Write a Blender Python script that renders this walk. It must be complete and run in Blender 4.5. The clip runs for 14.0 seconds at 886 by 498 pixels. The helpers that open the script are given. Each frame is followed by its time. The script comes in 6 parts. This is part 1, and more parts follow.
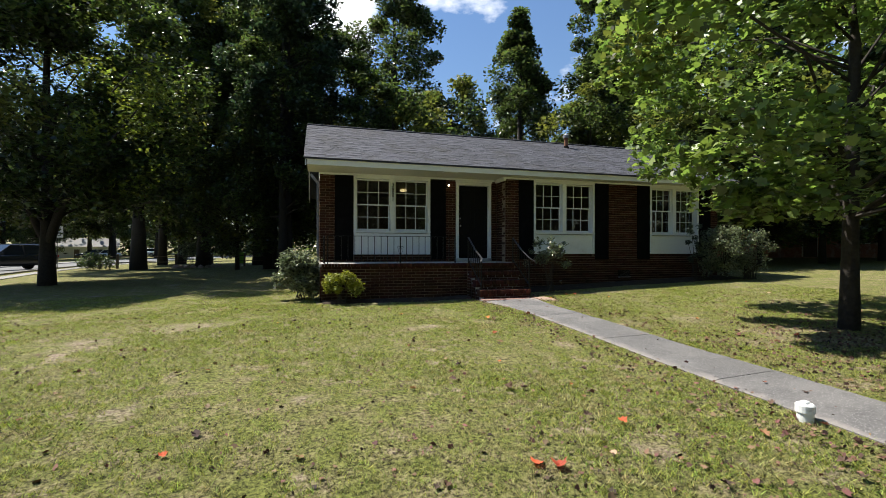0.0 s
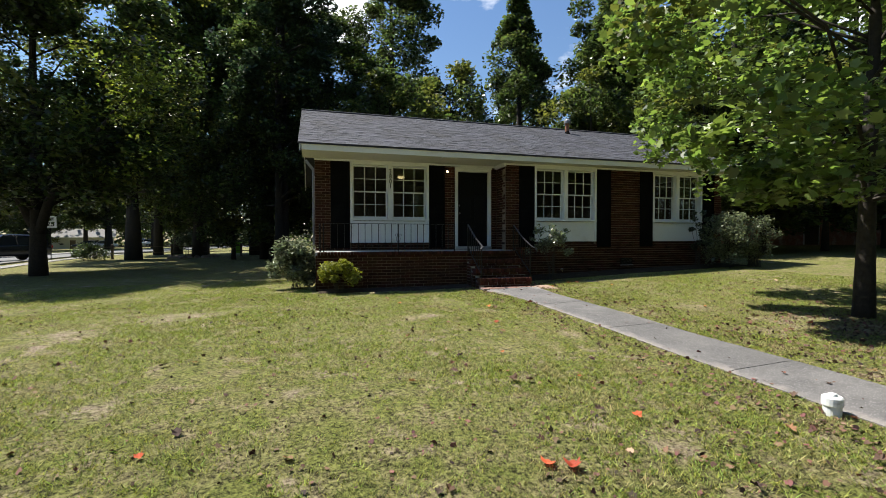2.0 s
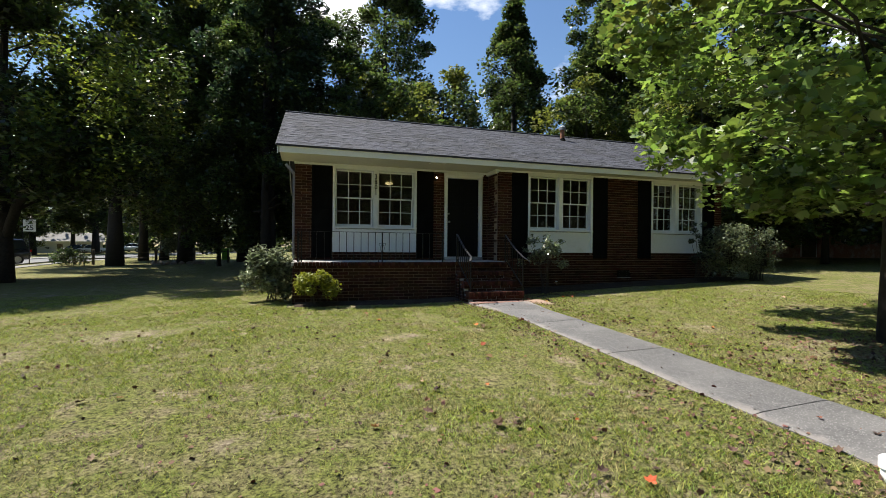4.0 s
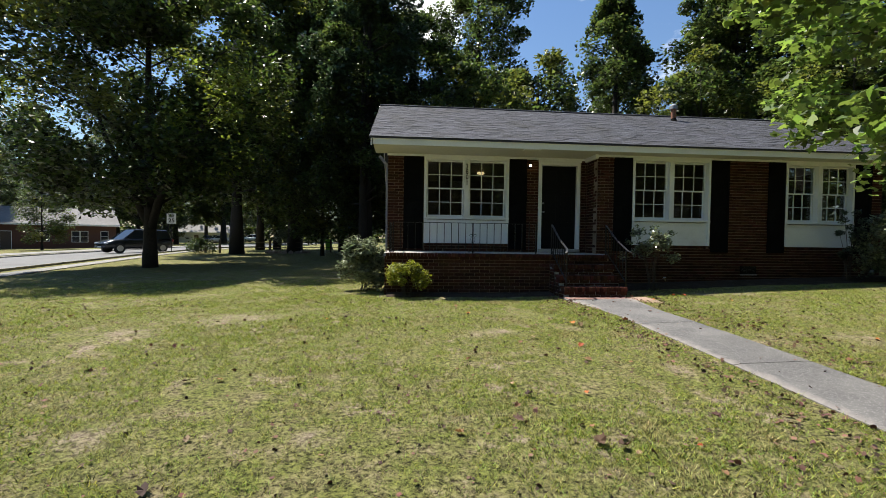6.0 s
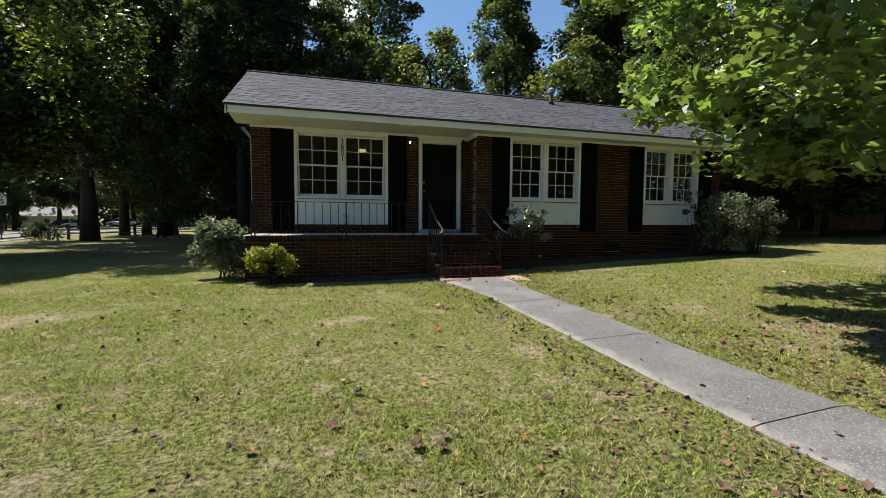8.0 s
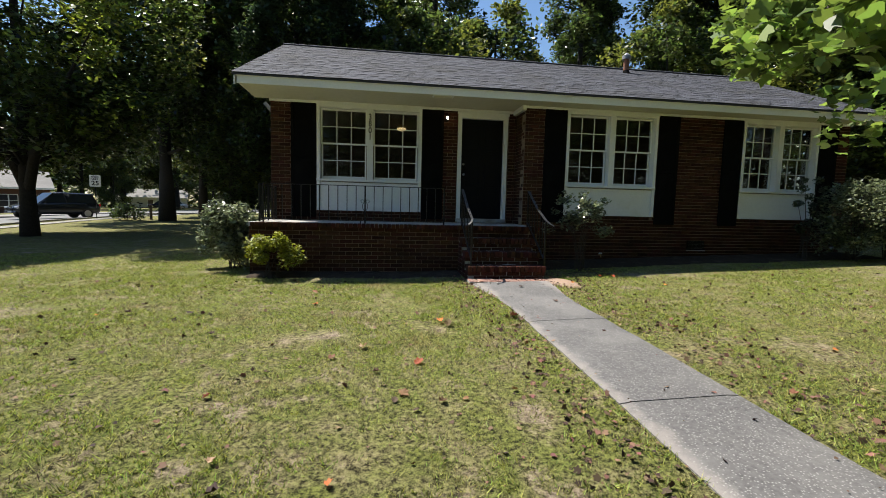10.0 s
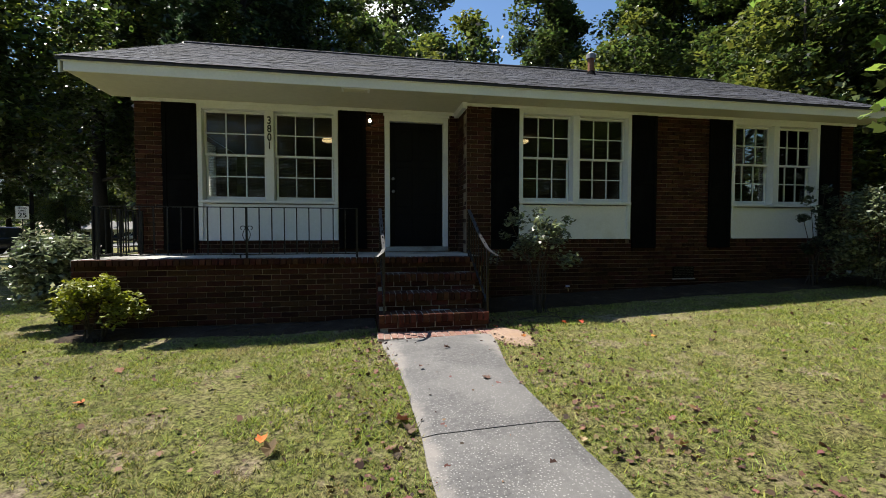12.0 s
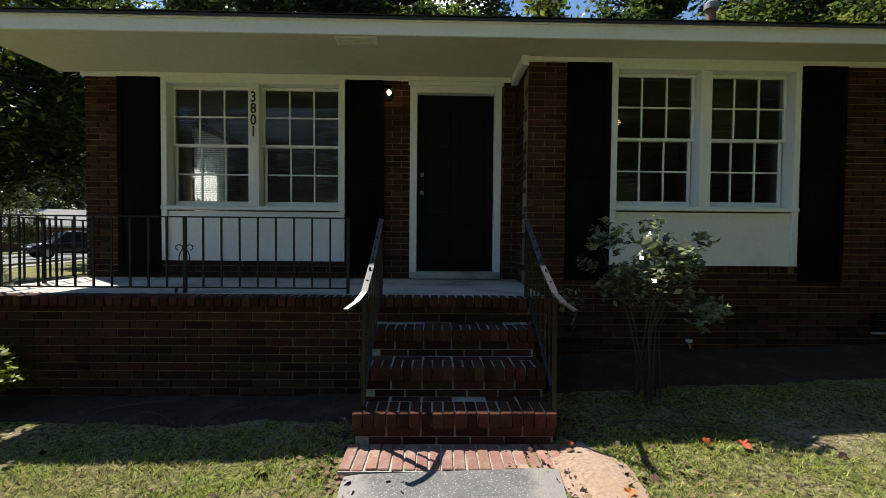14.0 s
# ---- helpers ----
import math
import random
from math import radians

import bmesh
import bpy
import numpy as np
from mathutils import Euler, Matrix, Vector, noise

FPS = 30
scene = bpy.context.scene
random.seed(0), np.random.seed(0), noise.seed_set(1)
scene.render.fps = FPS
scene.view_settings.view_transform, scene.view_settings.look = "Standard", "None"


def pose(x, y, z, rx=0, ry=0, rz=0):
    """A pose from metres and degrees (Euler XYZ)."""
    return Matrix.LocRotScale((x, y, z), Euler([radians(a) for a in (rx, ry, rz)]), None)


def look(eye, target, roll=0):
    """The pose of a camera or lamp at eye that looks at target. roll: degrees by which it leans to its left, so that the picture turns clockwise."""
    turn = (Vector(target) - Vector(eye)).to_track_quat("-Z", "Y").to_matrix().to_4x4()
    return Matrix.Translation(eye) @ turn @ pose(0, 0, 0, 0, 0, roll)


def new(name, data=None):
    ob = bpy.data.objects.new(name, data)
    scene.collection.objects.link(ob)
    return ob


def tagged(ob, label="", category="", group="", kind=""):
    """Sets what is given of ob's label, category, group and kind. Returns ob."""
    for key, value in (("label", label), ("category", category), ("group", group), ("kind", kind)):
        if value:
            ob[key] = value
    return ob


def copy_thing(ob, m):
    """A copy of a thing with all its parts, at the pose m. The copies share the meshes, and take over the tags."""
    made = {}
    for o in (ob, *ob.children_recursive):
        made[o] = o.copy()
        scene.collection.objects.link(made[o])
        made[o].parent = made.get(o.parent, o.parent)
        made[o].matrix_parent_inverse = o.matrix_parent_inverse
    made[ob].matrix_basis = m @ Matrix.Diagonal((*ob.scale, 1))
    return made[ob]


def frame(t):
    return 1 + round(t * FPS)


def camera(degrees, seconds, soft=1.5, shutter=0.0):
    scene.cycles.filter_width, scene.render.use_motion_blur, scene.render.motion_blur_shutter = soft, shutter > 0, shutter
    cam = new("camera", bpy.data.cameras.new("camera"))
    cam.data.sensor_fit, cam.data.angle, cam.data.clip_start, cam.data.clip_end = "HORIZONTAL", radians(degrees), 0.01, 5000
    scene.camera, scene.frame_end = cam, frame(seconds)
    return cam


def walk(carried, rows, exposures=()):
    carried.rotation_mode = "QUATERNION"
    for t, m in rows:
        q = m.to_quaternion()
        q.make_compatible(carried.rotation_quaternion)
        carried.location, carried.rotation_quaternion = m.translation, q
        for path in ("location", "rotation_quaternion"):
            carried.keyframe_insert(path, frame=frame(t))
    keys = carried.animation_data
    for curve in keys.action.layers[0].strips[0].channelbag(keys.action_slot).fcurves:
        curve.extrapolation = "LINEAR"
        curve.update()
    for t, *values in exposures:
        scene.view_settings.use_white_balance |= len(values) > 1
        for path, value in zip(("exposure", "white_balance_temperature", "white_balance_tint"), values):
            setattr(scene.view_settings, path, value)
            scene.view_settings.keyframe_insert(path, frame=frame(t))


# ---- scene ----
cam = camera(89.8, 14.0, soft=0.9)
PATH = [
    (0, (0.289, -1.031, 1.323), (0.842, 0.891, 1.328), 0.1),
    (0.5, (0.296, -1.023, 1.312), (0.868, 0.894, 1.308), 0.5),
    (1, (0.286, -1.004, 1.308), (0.882, 0.905, 1.284), 0.6),
    (1.5, (0.289, -0.956, 1.302), (0.9, 0.947, 1.252), 1.9),
    (2, (0.347, -0.764, 1.272), (0.907, 1.155, 1.231), -0.1),
    (2.5, (0.47, -0.471, 1.307), (1.043, 1.445, 1.26), 0.0),
    (3, (0.551, -0.365, 1.349), (1.125, 1.551, 1.341), 0.8),
    (5.5, (0.827, 0.127, 1.311), (1.426, 2.035, 1.301), -0.1),
    (6, (0.791, 0.151, 1.317), (0.97, 2.143, 1.269), 0.8),
    (6.5, (0.646, 0.094, 1.335), (0.505, 2.086, 1.217), -0.5),
    (7, (0.927, 0.166, 1.328), (1.413, 2.105, 1.258), -0.4),
    (7.5, (1.197, 0.3, 1.285), (1.796, 2.206, 1.189), 0.2),
    (10, (2.57, 1.752, 1.318), (2.856, 3.723, 1.131), 1.4),
    (10.5, (2.693, 2.051, 1.362), (2.251, 3.997, 1.242), -0.4),
    (11, (3.065, 2.436, 1.41), (2.489, 4.347, 1.28), 0.4),
    (11.5, (3.488, 3.009, 1.411), (3.716, 4.988, 1.243), 3.6),
    (12, (3.777, 3.62, 1.335), (4.147, 5.584, 1.259), -0.0),
    (12.5, (4.074, 4.156, 1.339), (4.373, 6.129, 1.207), 1.0),
    (13, (4.269, 4.738, 1.395), (4.562, 6.714, 1.298), 0.2),
    (13.5, (4.428, 5.305, 1.458), (4.465, 7.302, 1.356), -0.9),
    (14, (4.501, 5.914, 1.505), (4.543, 7.913, 1.45), 0.5),
]
walk(cam, [(t, look(eye, target, roll)) for t, eye, target, roll in PATH])

# ---- world, sun, exposure ----
SUN_DIR = Vector((1.62, -1.48, -3.45)).normalized()   # the way the light travels
world = bpy.data.worlds.new("world")
scene.world = world
world.use_nodes = True
wn, wl = world.node_tree.nodes, world.node_tree.links
wn.clear()
w_out, w_bg, w_sky = wn.new("ShaderNodeOutputWorld"), wn.new("ShaderNodeBackground"), wn.new("ShaderNodeTexSky")
w_sky.sky_type, w_sky.sun_disc = "NISHITA", False
w_sky.sun_elevation = math.asin(-SUN_DIR.z)
w_sky.sun_rotation = math.atan2(-SUN_DIR.x, -SUN_DIR.y)
w_sky.air_density, w_sky.dust_density, w_sky.ozone_density = 1.6, 0.1, 3.5
w_co, w_map, w_noise, w_ramp, w_mix = (wn.new(k) for k in ("ShaderNodeTexCoord", "ShaderNodeMapping", "ShaderNodeTexNoise", "ShaderNodeValToRGB", "ShaderNodeMix"))
w_mix.data_type = "RGBA"
w_map.inputs["Scale"].default_value = (1.0, 1.0, 2.2)
w_map.inputs["Location"].default_value = (0.3, 0.12, 0.0)
w_noise.inputs["Scale"].default_value, w_noise.inputs["Detail"].default_value, w_noise.inputs["Roughness"].default_value = 2.6, 7, 0.56
w_ramp.color_ramp.elements[0].position, w_ramp.color_ramp.elements[1].position = 0.62, 0.72
w_mix.inputs["B"].default_value = (17.0, 17.2, 17.5, 1)
wl.new(w_co.outputs["Generated"], w_map.inputs["Vector"])
wl.new(w_map.outputs["Vector"], w_noise.inputs["Vector"])
w_sum = w_noise.outputs["Fac"]
# the banks of cloud over the street, behind the house and past the lawn
for cx, cy, cz, radius, gain in ((-0.845, 0.49, 0.20, 0.16, 0.22), (-0.81, 0.50, 0.30, 0.10, 0.17), (0.03, 0.89, 0.46, 0.12, 0.24), (0.826, 0.475, 0.304, 0.14, 0.2)):
    w_gap, w_near, w_add = wn.new("ShaderNodeVectorMath"), wn.new("ShaderNodeMapRange"), wn.new("ShaderNodeMath")
    w_gap.operation, w_gap.inputs[1].default_value = "DISTANCE", (cx, cy, cz)
    wl.new(w_co.outputs["Generated"], w_gap.inputs[0])
    wl.new(w_gap.outputs["Value"], w_near.inputs["Value"])
    for key, value in (("From Min", radius), ("From Max", radius * 0.3), ("To Min", 0.0), ("To Max", gain)):
        w_near.inputs[key].default_value = value
    w_add.operation = "ADD"
    wl.new(w_sum, w_add.inputs[0])
    wl.new(w_near.outputs["Result"], w_add.inputs[1])
    w_sum = w_add.outputs[0]
wl.new(w_sum, w_ramp.inputs["Fac"])
wl.new(w_ramp.outputs["Color"], w_mix.inputs["Factor"])
w_tint = wn.new("ShaderNodeMix")
w_tint.data_type, w_tint.blend_type = "RGBA", "MULTIPLY"
w_tint.inputs["Factor"].default_value, w_tint.inputs["B"].default_value = 1.0, (1.0, 1.12, 1.34, 1)
wl.new(w_sky.outputs["Color"], w_tint.inputs["A"])
wl.new(w_tint.outputs["Result"], w_mix.inputs["A"])
wl.new(w_mix.outputs["Result"], w_bg.inputs["Color"])
wl.new(w_bg.outputs["Background"], w_out.inputs["Surface"])
w_bg.inputs["Strength"].default_value = 0.05
sun = new("sun", bpy.data.lights.new("sun", "SUN"))
sun.data.energy, sun.data.angle, sun.data.color = 5.0, radians(0.5), (1.0, 0.95, 0.86)
sun.matrix_world = look((0, 0, 30), Vector((0, 0, 30)) + SUN_DIR)
scene.view_settings.exposure = 0.95


# ---- materials ----
def material(name, color, rough=0.8, metal=0.0, spread=0.0, hue=0.05, grain=0.0, grain_scale=60.0, stain=None, stain_scale=1.2, stain_at=(0.45, 0.7), stain_fac=1.0,
             bump=0.0, bump_scale=80.0, vary="", through_light=0.0, spec=0.5, coords="Object"):
    """A principled material: base colour, fine grain, large stains, bump and a random shade for each piece."""
    m = bpy.data.materials.new(name)
    m.use_nodes = True
    n, l = m.node_tree.nodes, m.node_tree.links
    b = n["Principled BSDF"]
    b.inputs["Roughness"].default_value, b.inputs["Metallic"].default_value, b.inputs["Specular IOR Level"].default_value = rough, metal, spec
    co = n.new("ShaderNodeTexCoord")
    geo = n.new("ShaderNodeNewGeometry")
    place = geo.outputs["Position"] if coords == "World" else co.outputs["Object"]
    rgb = n.new("ShaderNodeRGB")
    rgb.outputs[0].default_value = (*color, 1)
    out = rgb.outputs[0]
    if grain:
        t = n.new("ShaderNodeTexNoise")
        t.inputs["Scale"].default_value, t.inputs["Detail"].default_value = grain_scale, 4
        l.new(place, t.inputs["Vector"])
        r = n.new("ShaderNodeMapRange")
        r.inputs["From Min"].default_value, r.inputs["From Max"].default_value = 0.25, 0.75
        r.inputs["To Min"].default_value, r.inputs["To Max"].default_value = 1 - grain, 1 + grain
        l.new(t.outputs["Fac"], r.inputs["Value"])
        h = n.new("ShaderNodeHueSaturation")
        l.new(r.outputs["Result"], h.inputs["Value"])
        l.new(out, h.inputs["Color"])
        out = h.outputs["Color"]
    if stain:
        t = n.new("ShaderNodeTexNoise")
        t.inputs["Scale"].default_value, t.inputs["Detail"].default_value, t.inputs["Roughness"].default_value = stain_scale, 6, 0.62
        l.new(place, t.inputs["Vector"])
        r = n.new("ShaderNodeMapRange")
        r.interpolation_type = "SMOOTHSTEP"
        r.inputs["From Min"].default_value, r.inputs["From Max"].default_value = stain_at
        r.inputs["To Max"].default_value = stain_fac
        l.new(t.outputs["Fac"], r.inputs["Value"])
        x = n.new("ShaderNodeMix")
        x.data_type = "RGBA"
        x.inputs["B"].default_value = (*stain, 1)
        l.new(r.outputs["Result"], x.inputs["Factor"])
        l.new(out, x.inputs["A"])
        out = x.outputs["Result"]
    if vary:
        src = geo.outputs["Random Per Island"] if vary == "island" else n.new("ShaderNodeObjectInfo").outputs["Random"]
        r = n.new("ShaderNodeMapRange")
        r.inputs["To Min"].default_value, r.inputs["To Max"].default_value = 1 - spread, 1 + spread
        l.new(src, r.inputs["Value"])
        w = n.new("ShaderNodeTexWhiteNoise")
        w.noise_dimensions = "1D"
        l.new(src, w.inputs["W"])
        r2 = n.new("ShaderNodeMapRange")
        r2.inputs["To Min"].default_value, r2.inputs["To Max"].default_value = 0.5 - spread * hue, 0.5 + spread * hue
        l.new(w.outputs["Value"], r2.inputs["Value"])
        h = n.new("ShaderNodeHueSaturation")
        l.new(r.outputs["Result"], h.inputs["Value"])
        l.new(r2.outputs["Result"], h.inputs["Hue"])
        l.new(out, h.inputs["Color"])
        out = h.outputs["Color"]
    l.new(out, b.inputs["Base Color"])
    if bump:
        t = n.new("ShaderNodeTexNoise")
        t.inputs["Scale"].default_value, t.inputs["Detail"].default_value = bump_scale, 5
        l.new(place, t.inputs["Vector"])
        u = n.new("ShaderNodeBump")
        u.inputs["Strength"].default_value, u.inputs["Distance"].default_value = bump, 0.01
        l.new(t.outputs["Fac"], u.inputs["Height"])
        l.new(u.outputs["Normal"], b.inputs["Normal"])
    if through_light:
        tr = n.new("ShaderNodeBsdfTranslucent")
        mixer = n.new("ShaderNodeMixShader")
        mixer.inputs["Fac"].default_value = through_light
        g = n.new("ShaderNodeHueSaturation")
        g.inputs["Value"].default_value, g.inputs["Saturation"].default_value = 1.5, 1.1
        l.new(out, g.inputs["Color"])
        l.new(g.outputs["Color"], tr.inputs["Color"])
        l.new(b.outputs["BSDF"], mixer.inputs[1])
        l.new(tr.outputs["BSDF"], mixer.inputs[2])
        l.new(mixer.outputs["Shader"], n["Material Output"].inputs["Surface"])
    return m


def glass_material(name, tint=(0.9, 0.95, 0.95)):
    m = bpy.data.materials.new(name)
    m.use_nodes = True
    n, l = m.node_tree.nodes, m.node_tree.links
    n.remove(n["Principled BSDF"])
    clear, gloss, mixer, fres = n.new("ShaderNodeBsdfTransparent"), n.new("ShaderNodeBsdfGlossy"), n.new("ShaderNodeMixShader"), n.new("ShaderNodeFresnel")
    clear.inputs["Color"].default_value = (*tint, 1)
    gloss.inputs["Roughness"].default_value = 0.01
    fres.inputs["IOR"].default_value = 1.36
    l.new(fres.outputs["Fac"], mixer.inputs["Fac"])
    l.new(clear.outputs["BSDF"], mixer.inputs[1])
    l.new(gloss.outputs["BSDF"], mixer.inputs[2])
    l.new(mixer.outputs["Shader"], n["Material Output"].inputs["Surface"])
    return m


def lamp_material(name, color, strength):
    m = bpy.data.materials.new(name)
    m.use_nodes = True
    b = m.node_tree.nodes["Principled BSDF"]
    b.inputs["Base Color"].default_value = (0.9, 0.85, 0.75, 1)
    b.inputs["Emission Color"].default_value, b.inputs["Emission Strength"].default_value = (*color, 1), strength
    return m


BRICK = dict(rough=0.9, spread=0.42, grain=0.3, grain_scale=45, stain=(0.035, 0.022, 0.018), stain_scale=5.5, stain_at=(0.56, 0.74), stain_fac=0.7, bump=0.5, bump_scale=70, spec=0.12)
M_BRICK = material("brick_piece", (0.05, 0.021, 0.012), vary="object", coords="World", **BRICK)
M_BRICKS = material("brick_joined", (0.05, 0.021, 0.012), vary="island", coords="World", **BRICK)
M_STEPMORTAR = material("pale_mortar", (0.36, 0.335, 0.3), 0.95, spec=0.1, grain=0.3, grain_scale=70, stain=(0.2, 0.17, 0.14), stain_scale=5, bump=0.4, coords="World")
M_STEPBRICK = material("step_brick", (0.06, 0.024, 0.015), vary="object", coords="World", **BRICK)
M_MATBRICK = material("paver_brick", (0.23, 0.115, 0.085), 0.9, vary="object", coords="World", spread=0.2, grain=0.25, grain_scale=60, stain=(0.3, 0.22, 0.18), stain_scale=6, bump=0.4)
M_MORTAR = material("mortar", (0.27, 0.205, 0.145), 0.95, spec=0.1, grain=0.25, grain_scale=90, stain=(0.13, 0.10, 0.075), stain_scale=2.5, bump=0.4, coords="World")
M_WHITE = material("white_paint", (0.74, 0.75, 0.74), 0.55, grain=0.05, grain_scale=30, stain=(0.5, 0.47, 0.38), stain_scale=1.7, stain_at=(0.52, 0.85), stain_fac=0.5, bump=0.06, bump_scale=40, coords="World")
M_SOFFIT = material("soffit_paint", (0.54, 0.52, 0.44), 0.7, grain=0.06, grain_scale=14, stain=(0.42, 0.37, 0.24), stain_scale=1.1, stain_at=(0.5, 0.8), stain_fac=0.6, bump=0.08, bump_scale=20, coords="World")
M_BLACK = material("black_paint", (0.005, 0.005, 0.005), 0.85, grain=0.25, grain_scale=20, stain=(0.009, 0.009, 0.009), stain_scale=3, bump=0.1, spec=0.03)
M_IRON = material("black_iron", (0.006, 0.006, 0.007), 0.3, spec=0.35, grain=0.3, grain_scale=40, stain=(0.02, 0.011, 0.007), stain_scale=9, stain_at=(0.6, 0.75), stain_fac=0.7, bump=0.2, bump_scale=60)
M_DOOR = material("black_door_paint", (0.004, 0.004, 0.005), 0.6, grain=0.2, grain_scale=15, bump=0.05, spec=0.15)
M_SHINGLE = material("shingle", (0.05, 0.052, 0.065), 0.95, vary="island", spread=0.38, grain=0.4, grain_scale=90, stain=(0.038, 0.038, 0.042), stain_scale=0.9, bump=0.6, bump_scale=200, coords="World")
M_SHINGLE1 = material("shingle_piece", (0.05, 0.052, 0.065), 0.95, vary="object", spread=0.38, grain=0.4, grain_scale=90, stain=(0.038, 0.038, 0.042), stain_scale=0.9, bump=0.6, bump_scale=200, coords="World")
M_GLASS = glass_material("window_glass")
M_SLAB = material("porch_concrete", (0.42, 0.40, 0.37), 0.85, grain=0.15, grain_scale=50, stain=(0.22, 0.2, 0.18), stain_scale=2.2, bump=0.25, coords="World")
M_ROOM = material("room_paint", (0.18, 0.14, 0.10), 0.8, grain=0.05, bump=0.05)
M_FLOORW = material("room_floor", (0.16, 0.08, 0.04), 0.4, grain=0.3, grain_scale=8)
M_BLIND = material("blind_slat", (0.14, 0.125, 0.105), 0.7, grain=0.05)
M_CURTAIN = material("lace_curtain", (0.85, 0.83, 0.8), 0.9, grain=0.5, grain_scale=45, through_light=0.45)
M_METAL = material("galvanised_metal", (0.28, 0.28, 0.29), 0.6, 0.7, grain=0.2, grain_scale=30, bump=0.1)
M_RUST = material("rusty_pipe", (0.25, 0.11, 0.06), 0.8, 0.2, grain=0.4, grain_scale=30, bump=0.3)
M_RAILTOP = material("glossy_rail_paint", (0.02, 0.02, 0.022), 0.42, grain=0.35, grain_scale=30, stain=(0.05, 0.045, 0.04), stain_scale=7, stain_at=(0.55, 0.7), stain_fac=0.5, bump=0.1, spec=1.0)
M_BRASS = material("aged_brass", (0.4, 0.28, 0.12), 0.35, 0.9, grain=0.2)
M_BARK = material("bark", (0.030, 0.024, 0.019), 0.95, grain=0.45, grain_scale=16, stain=(0.04, 0.037, 0.032), stain_scale=3.0, stain_at=(0.55, 0.72), stain_fac=0.6, bump=1.0, bump_scale=22)
LEAF = dict(rough=0.42, spread=0.5, hue=0.03, vary="island", through_light=0.32, spec=0.4)
M_LEAF_NEAR = material("tulip_tree_leaf", (0.14, 0.2, 0.048), **{**LEAF, "spread": 0.65, "hue": 0.025, "through_light": 0.45, "rough": 0.4, "spec": 1.0})
M_LEAF_DARK = material("oak_leaf", (0.056, 0.08, 0.02), **{**LEAF, "spread": 0.9, "rough": 0.33, "spec": 0.6, "through_light": 0.45})
M_LEAF_MID = material("sweetgum_leaf", (0.06, 0.084, 0.024), **{**LEAF, "spread": 0.9, "rough": 0.33, "spec": 0.6, "through_light": 0.45})
M_LEAF_YEL = material("yellowing_leaf", (0.125, 0.14, 0.034), **{**LEAF, "through_light": 0.45})
# paler copy of the oak leaf with sunlight put into its colour
M_LEAF_LIT = material("lit_oak_leaf", (0.15, 0.185, 0.036), **{**LEAF, "spread": 0.8, "through_light": 0.42})
M_SILK = material("webworm_silk", (0.3, 0.29, 0.27), 0.9, grain=0.4, grain_scale=9, through_light=0.5, spec=0.1)
M_NEEDLE = material("pine_needle", (0.035, 0.058, 0.026), **LEAF)
M_BUSHW = material("azalea_leaf", (0.15, 0.175, 0.095), **{**LEAF, "spread": 0.8, "rough": 0.3, "spec": 0.7})
M_BUSHY = material("golden_shrub_leaf", (0.2, 0.215, 0.03), **LEAF)
M_BUSHG = material("holly_leaf", (0.05, 0.07, 0.035), **{**LEAF, "rough": 0.35, "spec": 0.7})
M_GRASS = material("grass_blade", (0.225, 0.262, 0.06), 0.7, spec=0.2, vary="island", spread=0.9, through_light=0.3, stain=(0.38, 0.285, 0.18), stain_scale=2.2, stain_at=(0.48, 0.68), stain_fac=0.55, coords="World")


def smooth_step(a, b, v):
    v = min(1.0, max(0.0, (v - a) / (b - a)))
    return v * v * (3 - 2 * v)


def ground_z(x, y):
    """The lay of the land: it rises to the house and to +x, and falls to the street at -x."""
    n = 0.974 * x + 0.225 * y
    z = 0.035 * max(0.0, min(x, 26) - 3) + 0.11
    z += 0.034 * (max(-4.0, min(y, 6.6)) - 6.6)
    z -= 0.012 * max(0.0, -max(x, -9))
    z -= 0.24 * smooth_step(-7, -16, n) + 0.3 * smooth_step(-16, -27, n)
    return z


BARE_SPOTS = ((-2.6, 5.95, 0.4), (-1.6, 6.85, 0.5), (2.12, 5.95, 0.2), (-1.25, 3.2, 0.2), (0.25, 3.1, 0.14), (7.1, 3.3, 0.9), (6.3, 5.0, 0.3), (2.6, 1.6, 0.2), (6.9, 8.75, 0.35), (7.6, 8.6, 0.3))


